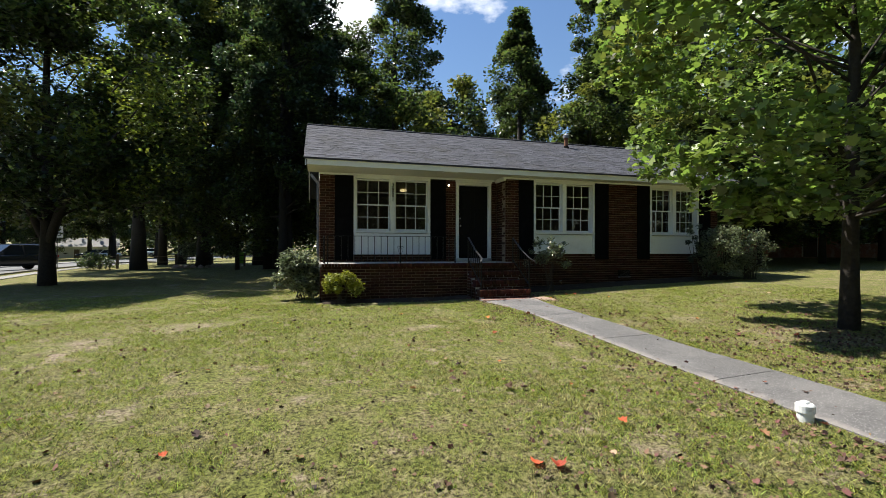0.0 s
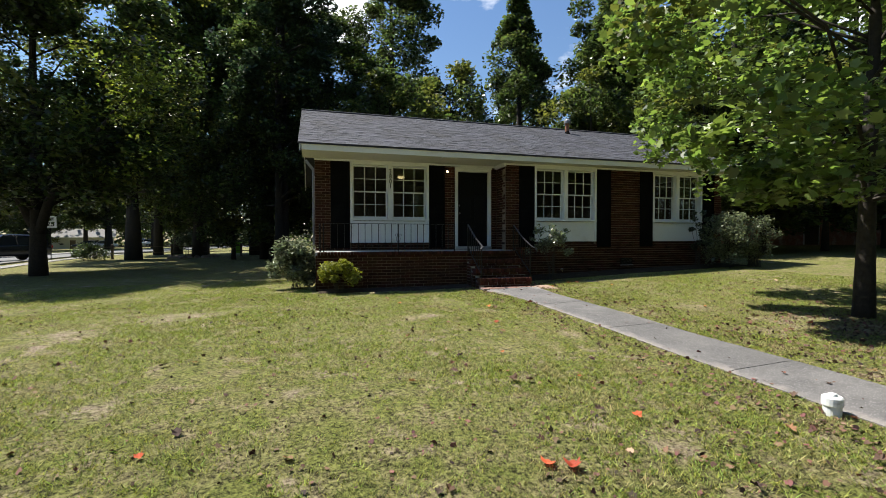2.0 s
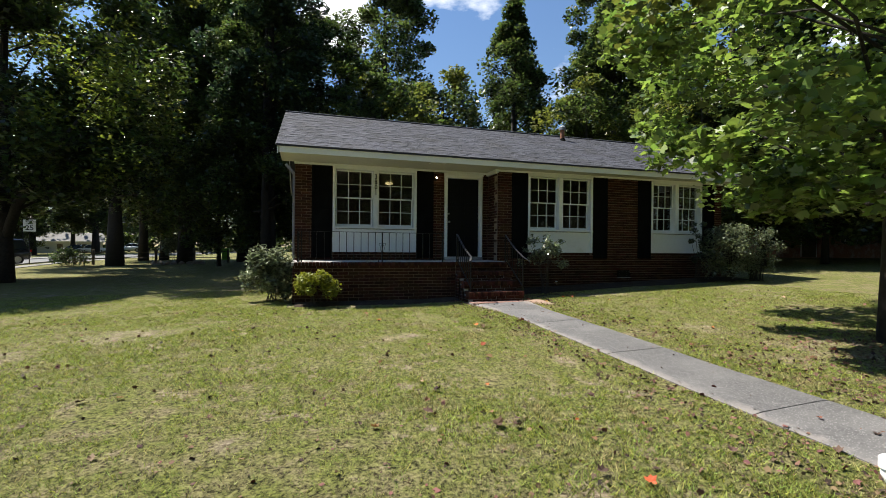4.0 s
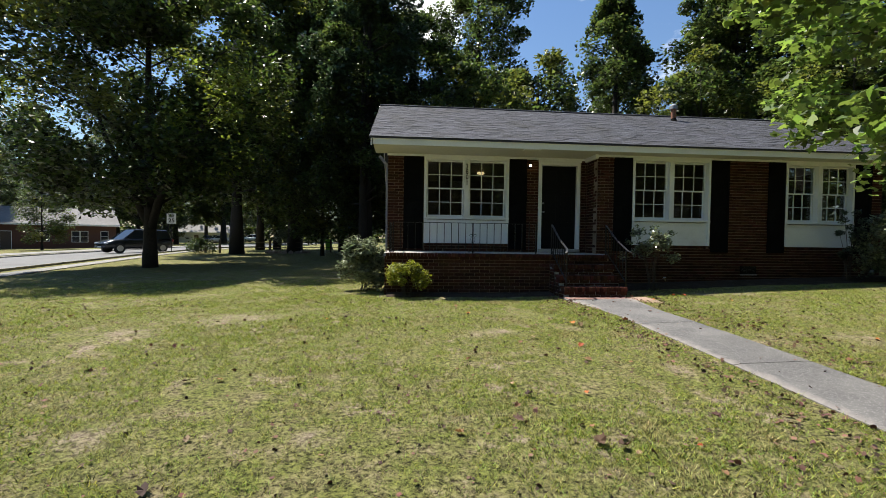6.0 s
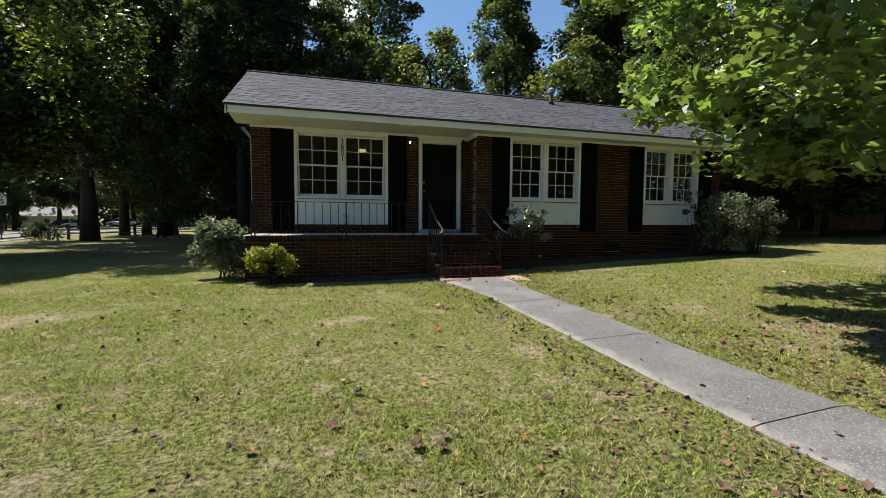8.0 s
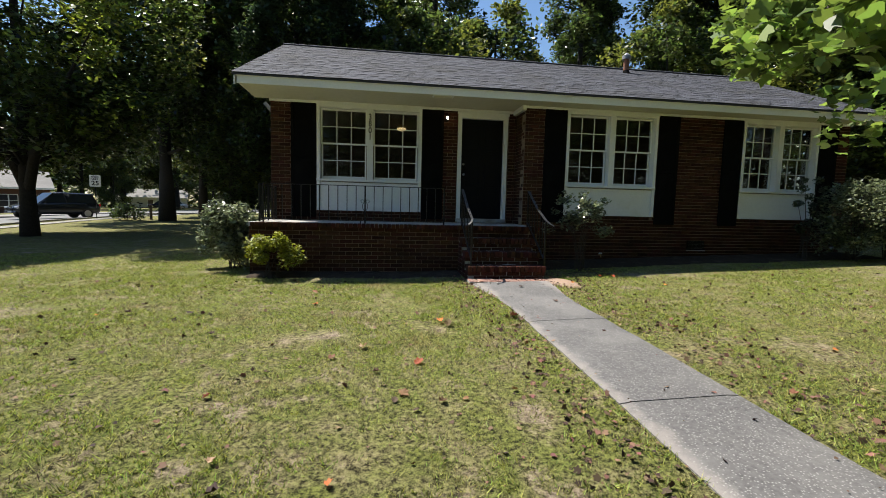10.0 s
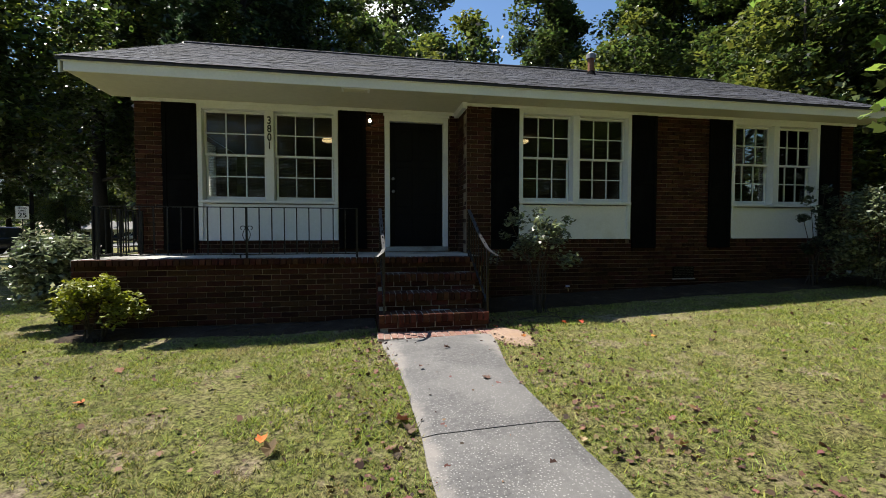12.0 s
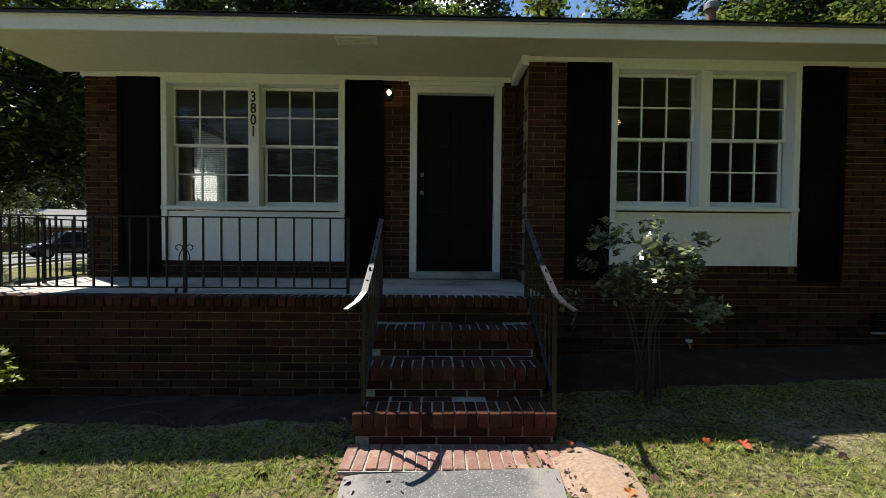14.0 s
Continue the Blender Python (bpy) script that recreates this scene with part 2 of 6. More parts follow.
def ground_material():
    """Thin lawn: green and straw patches over bare sandy soil."""
    m = bpy.data.materials.new("lawn")
    m.use_nodes = True
    n, l = m.node_tree.nodes, m.node_tree.links
    b = n["Principled BSDF"]
    b.inputs["Roughness"].default_value, b.inputs["Specular IOR Level"].default_value = 0.95, 0.1
    geo = n.new("ShaderNodeNewGeometry")

    def noise_at(scale, detail, rough, lo, hi):
        t, r = n.new("ShaderNodeTexNoise"), n.new("ShaderNodeMapRange")
        t.inputs["Scale"].default_value, t.inputs["Detail"].default_value, t.inputs["Roughness"].default_value = scale, detail, rough
        l.new(geo.outputs["Position"], t.inputs["Vector"])
        r.inputs["From Min"].default_value, r.inputs["From Max"].default_value = lo, hi
        l.new(t.outputs["Fac"], r.inputs["Value"])
        return r.outputs["Result"], t.outputs["Fac"]

    def mixed(a, bcol, fac):
        x = n.new("ShaderNodeMix")
        x.data_type = "RGBA"
        l.new(fac, x.inputs["Factor"])
        for sock, v in (("A", a), ("B", bcol)):
            if isinstance(v, tuple):
                x.inputs[sock].default_value = (*v, 1)
            else:
                l.new(v, x.inputs[sock])
        return x.outputs["Result"]

    fine, raw = noise_at(30, 10, 0.86, 0.42, 0.58)
    mid, _ = noise_at(3.2, 5, 0.65, 0.40, 0.68)
    bare, _ = noise_at(1.6, 9, 0.78, 0.56, 0.64)
    big, _ = noise_at(0.22, 3, 0.5, 0.30, 0.6)
    green = mixed((0.014, 0.014, 0.007), (0.245, 0.265, 0.07), fine)
    straw = mixed((0.03, 0.02, 0.013), (0.45, 0.345, 0.235), fine)
    soil = mixed((0.15, 0.11, 0.08), (0.45, 0.36, 0.28), fine)
    half = n.new("ShaderNodeMath")
    half.operation = "MULTIPLY"
    half.inputs[1].default_value = 0.6
    l.new(mid, half.inputs[0])
    c = mixed(green, straw, half.outputs[0])
    less = n.new("ShaderNodeMath")
    less.operation = "MULTIPLY"
    l.new(bare, less.inputs[0])
    l.new(big, less.inputs[1])
    c = mixed(c, soil, less.outputs[0])
    # worn spots with ragged edges
    rag, _ = noise_at(4.5, 8, 0.8, 0.44, 0.62)
    for px, py, pr in BARE_SPOTS:
        gap, near, ragged = n.new("ShaderNodeVectorMath"), n.new("ShaderNodeMapRange"), n.new("ShaderNodeMath")
        gap.operation, gap.inputs[1].default_value = "DISTANCE", (px, py, ground_z(px, py))
        l.new(geo.outputs["Position"], gap.inputs[0])
        l.new(gap.outputs["Value"], near.inputs["Value"])
        near.inputs["From Min"].default_value, near.inputs["From Max"].default_value = pr * 1.5, pr * 0.4
        ragged.operation = "MULTIPLY"
        l.new(near.outputs["Result"], ragged.inputs[0])
        l.new(rag, ragged.inputs[1])
        c = mixed(c, soil, ragged.outputs[0])
    l.new(c, b.inputs["Base Color"])
    u = n.new("ShaderNodeBump")
    u.inputs["Strength"].default_value, u.inputs["Distance"].default_value = 0.9, 0.022
    l.new(raw, u.inputs["Height"])
    l.new(u.outputs["Normal"], b.inputs["Normal"])
    return m


M_LAWN = ground_material()
M_WALK = material("weathered_concrete", (0.25, 0.24, 0.225), 0.9, grain=0.8, grain_scale=130, stain=(0.135, 0.13, 0.125), stain_scale=1.4, stain_at=(0.4, 0.65), stain_fac=0.8, bump=0.5, bump_scale=120, coords="World")
def walk_material():
    """Old concrete: dark worn middle with pale aggregate showing, paler cleaner edges."""
    m = material("exposed_aggregate", (0.10, 0.096, 0.095), 0.9, grain=0.35, grain_scale=35, stain=(0.155, 0.148, 0.143), stain_scale=1.4, stain_at=(0.4, 0.65), stain_fac=0.8, bump=0.5, bump_scale=120, coords="World")
    n, l = m.node_tree.nodes, m.node_tree.links
    b = n["Principled BSDF"]
    base = b.inputs["Base Color"].links[0].from_socket
    geo, sep, wob, dist, vor, chips, edge, x1, x2 = (n.new(k) for k in ("ShaderNodeNewGeometry", "ShaderNodeSeparateXYZ", "ShaderNodeTexNoise", "ShaderNodeMath", "ShaderNodeTexVoronoi", "ShaderNodeMapRange", "ShaderNodeMapRange", "ShaderNodeMix", "ShaderNodeMix"))
    l.new(geo.outputs["Position"], sep.inputs[0])
    l.new(geo.outputs["Position"], wob.inputs["Vector"])
    l.new(geo.outputs["Position"], vor.inputs["Vector"])
    wob.inputs["Scale"].default_value, wob.inputs["Detail"].default_value, wob.inputs["Roughness"].default_value = 3.5, 8, 0.75
    vor.inputs["Scale"].default_value = 58
    chips.inputs["From Min"].default_value, chips.inputs["From Max"].default_value = 0.34, 0.10
    l.new(vor.outputs["Distance"], chips.inputs["Value"])
    off, gap, add = n.new("ShaderNodeMath"), n.new("ShaderNodeMath"), n.new("ShaderNodeMath")
    off.operation, gap.operation, dist.operation, add.operation = "SUBTRACT", "ABSOLUTE", "MULTIPLY_ADD", "MULTIPLY"
    off.inputs[1].default_value = 4.6
    l.new(sep.outputs["X"], off.inputs[0])
    l.new(off.outputs[0], gap.inputs[0])
    l.new(wob.outputs["Fac"], dist.inputs[0])
    dist.inputs[1].default_value = 0.5
    l.new(gap.outputs[0], dist.inputs[2])
    edge.inputs["From Min"].default_value, edge.inputs["From Max"].default_value, edge.inputs["To Max"].default_value = 0.64, 0.74, 0.7
    l.new(dist.outputs[0], edge.inputs["Value"])
    add.inputs[1].default_value = 0.6
    l.new(chips.outputs["Result"], add.inputs[0])
    for x, fac, col in ((x1, add.outputs[0], (0.42, 0.41, 0.39, 1)), (x2, edge.outputs["Result"], (0.26, 0.235, 0.215, 1))):
        x.data_type = "RGBA"
        x.inputs["B"].default_value = col
        l.new(fac, x.inputs["Factor"])
    l.new(base, x1.inputs["A"])
    l.new(x1.outputs["Result"], x2.inputs["A"])
    l.new(x2.outputs["Result"], b.inputs["Base Color"])
    return m


M_FRONTWALK = walk_material()
M_ROAD = material("asphalt", (0.15, 0.15, 0.147), 0.9, grain=0.25, grain_scale=60, stain=(0.11, 0.11, 0.11), stain_scale=0.5, bump=0.3, coords="World")
M_SOIL = material("orange_soil", (0.29, 0.2, 0.145), 0.95, grain=0.35, grain_scale=40, stain=(0.3, 0.2, 0.13), stain_scale=4, bump=0.8, bump_scale=40, coords="World")


# ---- mesh helpers ----
def link(name, bm, mat, parent=None, label="", smooth=False):
    me = bpy.data.meshes.new(name)
    bm.to_mesh(me)
    bm.free()
    for m in (mat if isinstance(mat, (list, tuple)) else [mat]):
        me.materials.append(m)
    if smooth:
        for p in me.polygons:
            p.use_smooth = True
    ob = new(name, me)
    if parent:
        ob.parent = parent
    if label:
        ob["label"] = label
    return ob


def part(name, bm, mat, parent, label="", smooth=False):
    return link(name, bm, mat, parent, label, smooth)


def thing(name, label, category, group="", at=(0, 0, 0), kind=""):
    ob = new(name)
    ob.location = at
    ob.empty_display_size = 0.1
    bpy.context.view_layer.update()
    return tagged(ob, label, category, group, kind)


def box(bm, x0, x1, y0, y1, z0, z1, bevel=0.0):
    made = bmesh.ops.create_cube(bm, size=1, matrix=Matrix.Translation(((x0 + x1) / 2, (y0 + y1) / 2, (z0 + z1) / 2)) @ Matrix.Diagonal((x1 - x0, y1 - y0, z1 - z0, 1)))
    if bevel:
        edges = list({e for v in made["verts"] for e in v.link_edges})
        bmesh.ops.bevel(bm, geom=edges, offset=bevel, segments=1, affect="EDGES")
    return bm


def boxed(*a, **k):
    return box(bmesh.new(), *a, **k)


def rod(bm, p, q, r0, r1=None, sides=8, caps=True):
    p, q = Vector(p), Vector(q)
    d = q - p
    m = Matrix.Translation((p + q) / 2) @ d.to_track_quat("Z", "Y").to_matrix().to_4x4()
    bmesh.ops.create_cone(bm, cap_ends=caps, segments=sides, radius1=r0, radius2=r0 if r1 is None else r1, depth=d.length, matrix=m)
    return bm


def bar(bm, p, q, w, h):
    """A square bar from p to q."""
    p, q = Vector(p), Vector(q)
    d = q - p
    m = Matrix.Translation((p + q) / 2) @ d.to_track_quat("Z", "Y").to_matrix().to_4x4() @ Matrix.Diagonal((w, h, d.length, 1))
    bmesh.ops.create_cube(bm, size=1, matrix=m)
    return bm


def tube(bm, points, radii, sides=7):
    """One skin along a bent line of points."""
    rings = []
    for i, p in enumerate(points):
        p = Vector(p)
        a = Vector(points[max(0, i - 1)])
        b = Vector(points[min(len(points) - 1, i + 1)])
        q = (b - a).to_track_quat("Z", "Y")
        r = radii[i]
        rings.append([bm.verts.new(p + q @ Vector((r * math.cos(k * math.tau / sides), r * math.sin(k * math.tau / sides), 0))) for k in range(sides)])
    for u, v in zip(rings, rings[1:]):
        for k in range(sides):
            bm.faces.new((u[k], u[(k + 1) % sides], v[(k + 1) % sides], v[k]))
    bm.faces.new(rings[-1])
    bm.faces.new(list(reversed(rings[0])))
    return bm


ROAD_ALONG, ROAD_ACROSS = Vector((-0.225, 0.974, 0)), Vector((0.974, 0.225, 0))


def road_point(across, along, z=0.0):
    return ROAD_ACROSS * across + ROAD_ALONG * along + Vector((0, 0, z))


def bent(p, along):
    """The street swings to +x past the corner trees."""
    s = max(0.0, min(along, 60) - 30)
    return p + Vector((0.006 * s * s + 0.36 * max(0.0, along - 60), 0, 0))


def mesh_from(name, verts, faces, mat, parent=None, label=""):
    me = bpy.data.meshes.new(name)
    me.from_pydata([tuple(v) for v in verts], [], faces)
    me.materials.append(mat)
    me.update()
    ob = new(name, me)
    if parent:
        ob.parent = parent
    if label:
        ob["label"] = label
    return ob


# ---- ground ----
def build_ground():
    xs = sorted(set([-900, -400, -200, -120, -80, -60] + [-45 + 1.5 * i for i in range(20)] + [-15 + 0.75 * i for i in range(54)] + [26 + 4 * i for i in range(6)] + [60, 90, 150, 400, 900]))
    ys = sorted(set([-900, -400, -150, -80, -40, -25] + [-15 + 1.5 * i for i in range(10)] + [0.75 * i for i in range(35)] + [26 + 3 * i for i in range(18)] + [90, 120, 200, 400, 900]))
    verts = [(x, y, ground_z(x, y) + (0.02 * noise.noise(Vector((x * 0.5, y * 0.5, 0))) if -8 < x < 14 and abs(y) < 20 else 0)) for y in ys for x in xs]
    w = len(xs)
    faces = [(j * w + i, j * w + i + 1, (j + 1) * w + i + 1, (j + 1) * w + i) for j in range(len(ys) - 1) for i in range(w - 1)]
    g = mesh_from("ground", verts, faces, M_LAWN)
    tagged(g, "sparse sunlit lawn of green and straw grass with bare patches", "lawn", kind="structure")
    for p in g.data.polygons:
        p.use_smooth = True


build_ground()


def ribbon(name, n0, n1, s0, s1, lift, mat, label, category, thick=0.1, step=2.0):
    """A strip along the street, with edges that go down into the ground."""
    bm = bmesh.new()
    rows = []
    k = int((s1 - s0) / step)
    for i in range(k + 1):
        s = s0 + (s1 - s0) * i / k
        row = []
        for n, dz in ((n0, -thick), (n0, lift), ((n0 + n1) / 2, lift), (n1, lift), (n1, -thick)):
            p = bent(road_point(n, s), s)
            row.append(bm.verts.new((p.x, p.y, ground_z(p.x, p.y) + dz)))
        rows.append(row)
    for a, b in zip(rows, rows[1:]):
        for j in range(4):
            bm.faces.new((a[j], a[j + 1], b[j + 1], b[j]))
    bmesh.ops.recalc_face_normals(bm, faces=bm.faces)
    ob = link(name, bm, mat)
    return tagged(ob, label, category, kind="structure")


ribbon("road", -16.0, -8.9, -60, 150, 0.02, M_ROAD, "pale worn asphalt street beside the lawn", "road")
ribbon("pavement", -8.1, -7.35, -60, 60, 0.03, M_WALK, "narrow concrete pavement along the near side of the street", "pavement")
ribbon("kerb", -8.9, -8.74, -60, 110, 0.09, M_WALK, "low concrete kerb at the street's edge", "kerb")
ribbon("kerb", -16.18, -16.0, -60, 110, 0.09, M_WALK, "low concrete kerb at the street's far edge", "kerb")
ribbon("pavement", -21.8, -18.0, -60, 70, 0.03, M_WALK, "broad concrete pavement across the street", "pavement")


# ---- front walk ----
def build_walk():
    walk_thing = thing("front_walk", "weathered grey concrete walk leading to the brick steps", "path", kind="structure")
    joints = [8.385, 6.13, 4.32, 2.5, 0.68, -1.14, -3.0, -4.9, -6.8, -8.7, -12]
    for a, b in zip(joints, joints[1:]):
        bm = bmesh.new()
        k, rows = 6, []
        for i in range(k + 1):
            y = a - 0.006 + (b + 0.006 - a + 0.006) * i / k
            flare = 0.2 * smooth_step(6.9, 8.4, y)
            right = 4.98 + 0.24 * smooth_step(6.8, 8.5, y)
            xs = (4.12 - flare * 0.6, 4.21 - flare * 0.6, 4.6, right - 0.09, right)
            g = ground_z(4.7, y)
            row = [bm.verts.new((xs[0], y, g - 0.08))]
            for j, x in enumerate(xs):
                lie = ground_z(x, y) + 0.02 * noise.noise(Vector((x * 0.5, y * 0.5, 0)))
                row.append(bm.verts.new((x + 0.012 * noise.noise(Vector((y * 3, x, 0))), y, lie + 0.02 - (0.01 if j in (0, 4) else 0))))
            row.append(bm.verts.new((xs[-1], y, g - 0.08)))
            rows.append(row)
        for u, v in zip(rows, rows[1:]):
            for j in range(6):
                bm.faces.new((u[j], v[j], v[j + 1], u[j + 1]))
        bm.faces.new(rows[0])
        bm.faces.new(list(reversed(rows[-1])))
        bmesh.ops.recalc_face_normals(bm, faces=bm.faces)
        part("slab", bm, M_FRONTWALK, walk_thing)


build_walk()

# ---- the house ----
WALL_A, WALL_B, BACK = 11.25, 10.61, 18.3      # front wall at the porch, front wall beside it, back wall
LEFT, TURN_X, RIGHT = 0.40, 5.48, 13.1
TOP, PORCH_Z, FLOOR_Z = 3.37, 1.0, 1.03
COURSE, BRICK_L, JOINT = 0.07, 0.222, 0.011
house = thing("house", "low red brick house with white trim and grey shingle roof", "house")


def brick_mesh(name, size, mat):
    bm = boxed(-size[0] / 2, size[0] / 2, -size[1] / 2, size[1] / 2, -size[2] / 2, size[2] / 2, bevel=0.004)
    me = bpy.data.meshes.new(name)
    bm.to_mesh(me)
    bm.free()
    me.materials.append(mat)
    return me


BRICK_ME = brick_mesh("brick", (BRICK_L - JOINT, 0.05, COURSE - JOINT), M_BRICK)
rng = random.Random(7)
late_bricks = []


def brick_cells(u0, u1, z0, z1, base=0.02):
    """The bricks of a running bond inside a rectangle: centre, height, length."""
    cells = []
    c = int(math.floor((z0 - base) / COURSE + 0.5))
    while base + (c + 1) * COURSE <= z1 + 0.02:
        z = base + (c + 0.5) * COURSE
        shift = (c % 2) * BRICK_L / 2
        k = int(math.floor((u0 - shift) / BRICK_L))
        while shift + k * BRICK_L < u1:
            a, b = max(u0, shift + k * BRICK_L), min(u1, shift + (k + 1) * BRICK_L)
            if b - a > 0.035:
                cells.append(((a + b) / 2, z, b - a - JOINT))
            k += 1
        c += 1
    return cells


def lay_bricks(wall, cells, place, turn, single):
    """Bricks for cells: those that single() picks are pieces of their own, the rest is one mesh."""
    picked = [c for c in cells if single(c)][:300]
    chosen = set(picked)
    rest = [c for c in cells if c not in chosen]
    for u, z, length in picked:
        late_bricks.append((wall, place(u, z, rng.uniform(-0.003, 0.003)), turn, length / (BRICK_L - JOINT)))
    if rest:
        verts, faces = [], []
        for u, z, length in rest:
            m = Matrix.Translation(place(u, z, rng.uniform(-0.003, 0.003))) @ Matrix.Rotation(turn, 4, "Z")
            i = len(verts)
            for dx in (-1, 1):
                for dy in (-1, 1):
                    for dz in (-1, 1):
                        verts.append(m @ Vector((dx * length / 2, dy * 0.025, dz * (COURSE - JOINT) / 2)))
            for f in ((0, 1, 3, 2), (4, 6, 7, 5), (0, 4, 5, 1), (2, 3, 7, 6), (0, 2, 6, 4), (1, 5, 7, 3)):
                faces.append(tuple(i + k for k in f))
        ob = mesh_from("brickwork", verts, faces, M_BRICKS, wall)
        ob["kind"] = "stuff"


WIN_Z0, SILL_Z, WIN_Z1 = 1.20, 1.845, 3.285
# openings: x0, x1 of the framed window with the panel under it
WIN_A, WIN_B, WIN_C = (1.295, 3.44), (6.36, 8.385), (10.40, 12.30)
DOOR = (4.21, 5.32)


def front_wall(name, y, x0, x1, z0, holes, rects, single):
    """A brick wall with a core of mortar; holes go through it (x0, x1, z0, z1)."""
    wall = None
    edges = sorted({x0, x1, *(h[0] for h in holes), *(h[1] for h in holes)})
    for a, b in zip(edges, edges[1:]):
        zs = [(z0, TOP)]
        for h in holes:
            if h[0] <= a and b <= h[1]:
                zs = [(z0, h[2])] if h[3] >= TOP - 0.01 else [(z0, h[2]), (h[3], TOP)]
        for p, q in zs:
            if q - p > 0.005:
                piece = part(name, boxed(a, b, y + 0.016, y + 0.22, p, q), M_MORTAR, house, "red-brown brick wall with pale mortar joints")
                wall = wall or piece
    cells = [c for r in rects for c in brick_cells(*r)]
    lay_bricks(wall, cells, lambda u, z, d: Vector((u, y + 0.025 + d, z)), 0.0, single)
    return wall


front_wall("wall", WALL_A, LEFT, TURN_X, 0.0, [(WIN_A[0], WIN_A[1], WIN_Z0, TOP), (DOOR[0], DOOR[1], FLOOR_Z, TOP)],
           [(LEFT, WIN_A[0], 0.98, TOP), (WIN_A[0], WIN_A[1], 0.98, WIN_Z0), (WIN_A[1], DOOR[0], 0.98, TOP), (DOOR[1], TURN_X, 0.98, TOP)],
           lambda c: True)
wall_b = front_wall("wall", WALL_B, TURN_X, RIGHT, -0.2, [(WIN_B[0], WIN_B[1], WIN_Z0 + 0.02, TOP), (WIN_C[0], WIN_C[1], WIN_Z0 + 0.02, TOP)],
           [(TURN_X, WIN_B[0], 1.16, TOP), (WIN_B[1], WIN_C[0], 1.16, TOP), (WIN_C[1], RIGHT, 1.16, TOP), (TURN_X, RIGHT, 0.02, 1.16)],
           lambda c: c[0] < 9.9 and c[1] > 1.45)
# the soldier course under the windows is part of the wall above; side walls
bm = boxed(TURN_X + 0.016, TURN_X + 0.2, WALL_B + 0.22, WALL_A + 0.22, 0, TOP)
side_wall = part("wall", bm, M_MORTAR, house, "short brick return wall beside the door")
lay_bricks(side_wall, brick_cells(WALL_B + 0.02, WALL_A, 0.98, TOP), lambda u, z, d: Vector((TURN_X + 0.025 + d, u, z)), math.pi / 2, lambda c: True)
SIDE_WIN = (13.2, 14.2, 1.75, 3.2)
west = part("wall", boxed(LEFT + 0.016, LEFT + 0.2, WALL_A + 0.22, SIDE_WIN[0], -0.3, TOP), M_MORTAR, house, "brick side wall under the gable")
for a, b, c, d in ((SIDE_WIN[1], BACK, -0.3, TOP), (SIDE_WIN[0], SIDE_WIN[1], -0.3, SIDE_WIN[2]), (SIDE_WIN[0], SIDE_WIN[1], SIDE_WIN[3], TOP)):
    part("wall", boxed(LEFT + 0.016, LEFT + 0.2, a, b, c, d), M_MORTAR, house, "brick side wall under the gable")
cells = [c for r in ((WALL_A + 0.0, SIDE_WIN[0], 0.0, TOP), (SIDE_WIN[1], BACK, 0.0, TOP), (SIDE_WIN[0], SIDE_WIN[1], 0.0, SIDE_WIN[2])) for c in brick_cells(*r)]
lay_bricks(west, cells, lambda u, z, d: Vector((LEFT + 0.025 + d, u, z)), math.pi / 2, lambda c: c[0] < 12.4 and c[1] > 0.9)
part("wall", boxed(RIGHT - 0.2, RIGHT, WALL_B + 0.22, BACK, -0.3, TOP), M_BRICKS, house, "plain brick end wall")
part("wall", boxed(LEFT, RIGHT, BACK, BACK + 0.2, -0.3, TOP), M_BRICKS, house, "plain brick back wall")
part("floor", boxed(LEFT + 0.2, RIGHT - 0.2, WALL_A + 0.22, BACK, 0.85, FLOOR_Z), M_FLOORW, house)
part("ceiling", boxed(LEFT + 0.2, 5.5, WALL_A + 0.22, BACK, TOP + 0.02, TOP + 0.1), M_ROOM, house)
part("ceiling", boxed(5.62, RIGHT - 0.2, WALL_B + 0.22, BACK, TOP + 0.02, TOP + 0.1), M_ROOM, house)
part("partition", boxed(5.5, 5.62, WALL_A + 0.25, BACK, FLOOR_Z, TOP + 0.018), M_ROOM, house)
part("partition", boxed(9.3, 9.42, WALL_B + 0.25, BACK, FLOOR_Z, TOP + 0.018), M_ROOM, house)
part("partition", boxed(LEFT + 0.22, 5.49, 16.2, 16.3, FLOOR_Z, TOP + 0.018), M_ROOM, house)
part("partition", boxed(5.63, RIGHT - 0.2, 14.6, 14.7, FLOOR_Z, TOP + 0.018), M_ROOM, house)

# ---- roof ----
EAVE_Y, EAVE_Z, RIDGE_Y, RIDGE_Z = 10.10, 3.545, 14.5, 5.50
ROOF_X0, ROOF_X1 = 0.02, 13.45
SLOPE = Vector((0, RIDGE_Y - EAVE_Y, RIDGE_Z - EAVE_Z)).normalized()
ROOF_UP = Vector((0, -SLOPE.z, SLOPE.y))
roof_bm = bmesh.new()
for sgn in (1, -1):
    y_e = EAVE_Y if sgn == 1 else 2 * RIDGE_Y - EAVE_Y
    a = [bm_v for bm_v in ((ROOF_X0, y_e, EAVE_Z), (ROOF_X1, y_e, EAVE_Z), (ROOF_X1, RIDGE_Y, RIDGE_Z), (ROOF_X0, RIDGE_Y, RIDGE_Z))]
    top = [roof_bm.verts.new(v) for v in a]
    low = [roof_bm.verts.new((v[0], v[1], v[2] - 0.03)) for v in a]
    roof_bm.faces.new(top), roof_bm.faces.new(list(reversed(low)))
    for i in range(4):
        roof_bm.faces.new((top[i], top[(i + 1) % 4], low[(i + 1) % 4], low[i]))
bmesh.ops.recalc_face_normals(roof_bm, faces=roof_bm.faces)
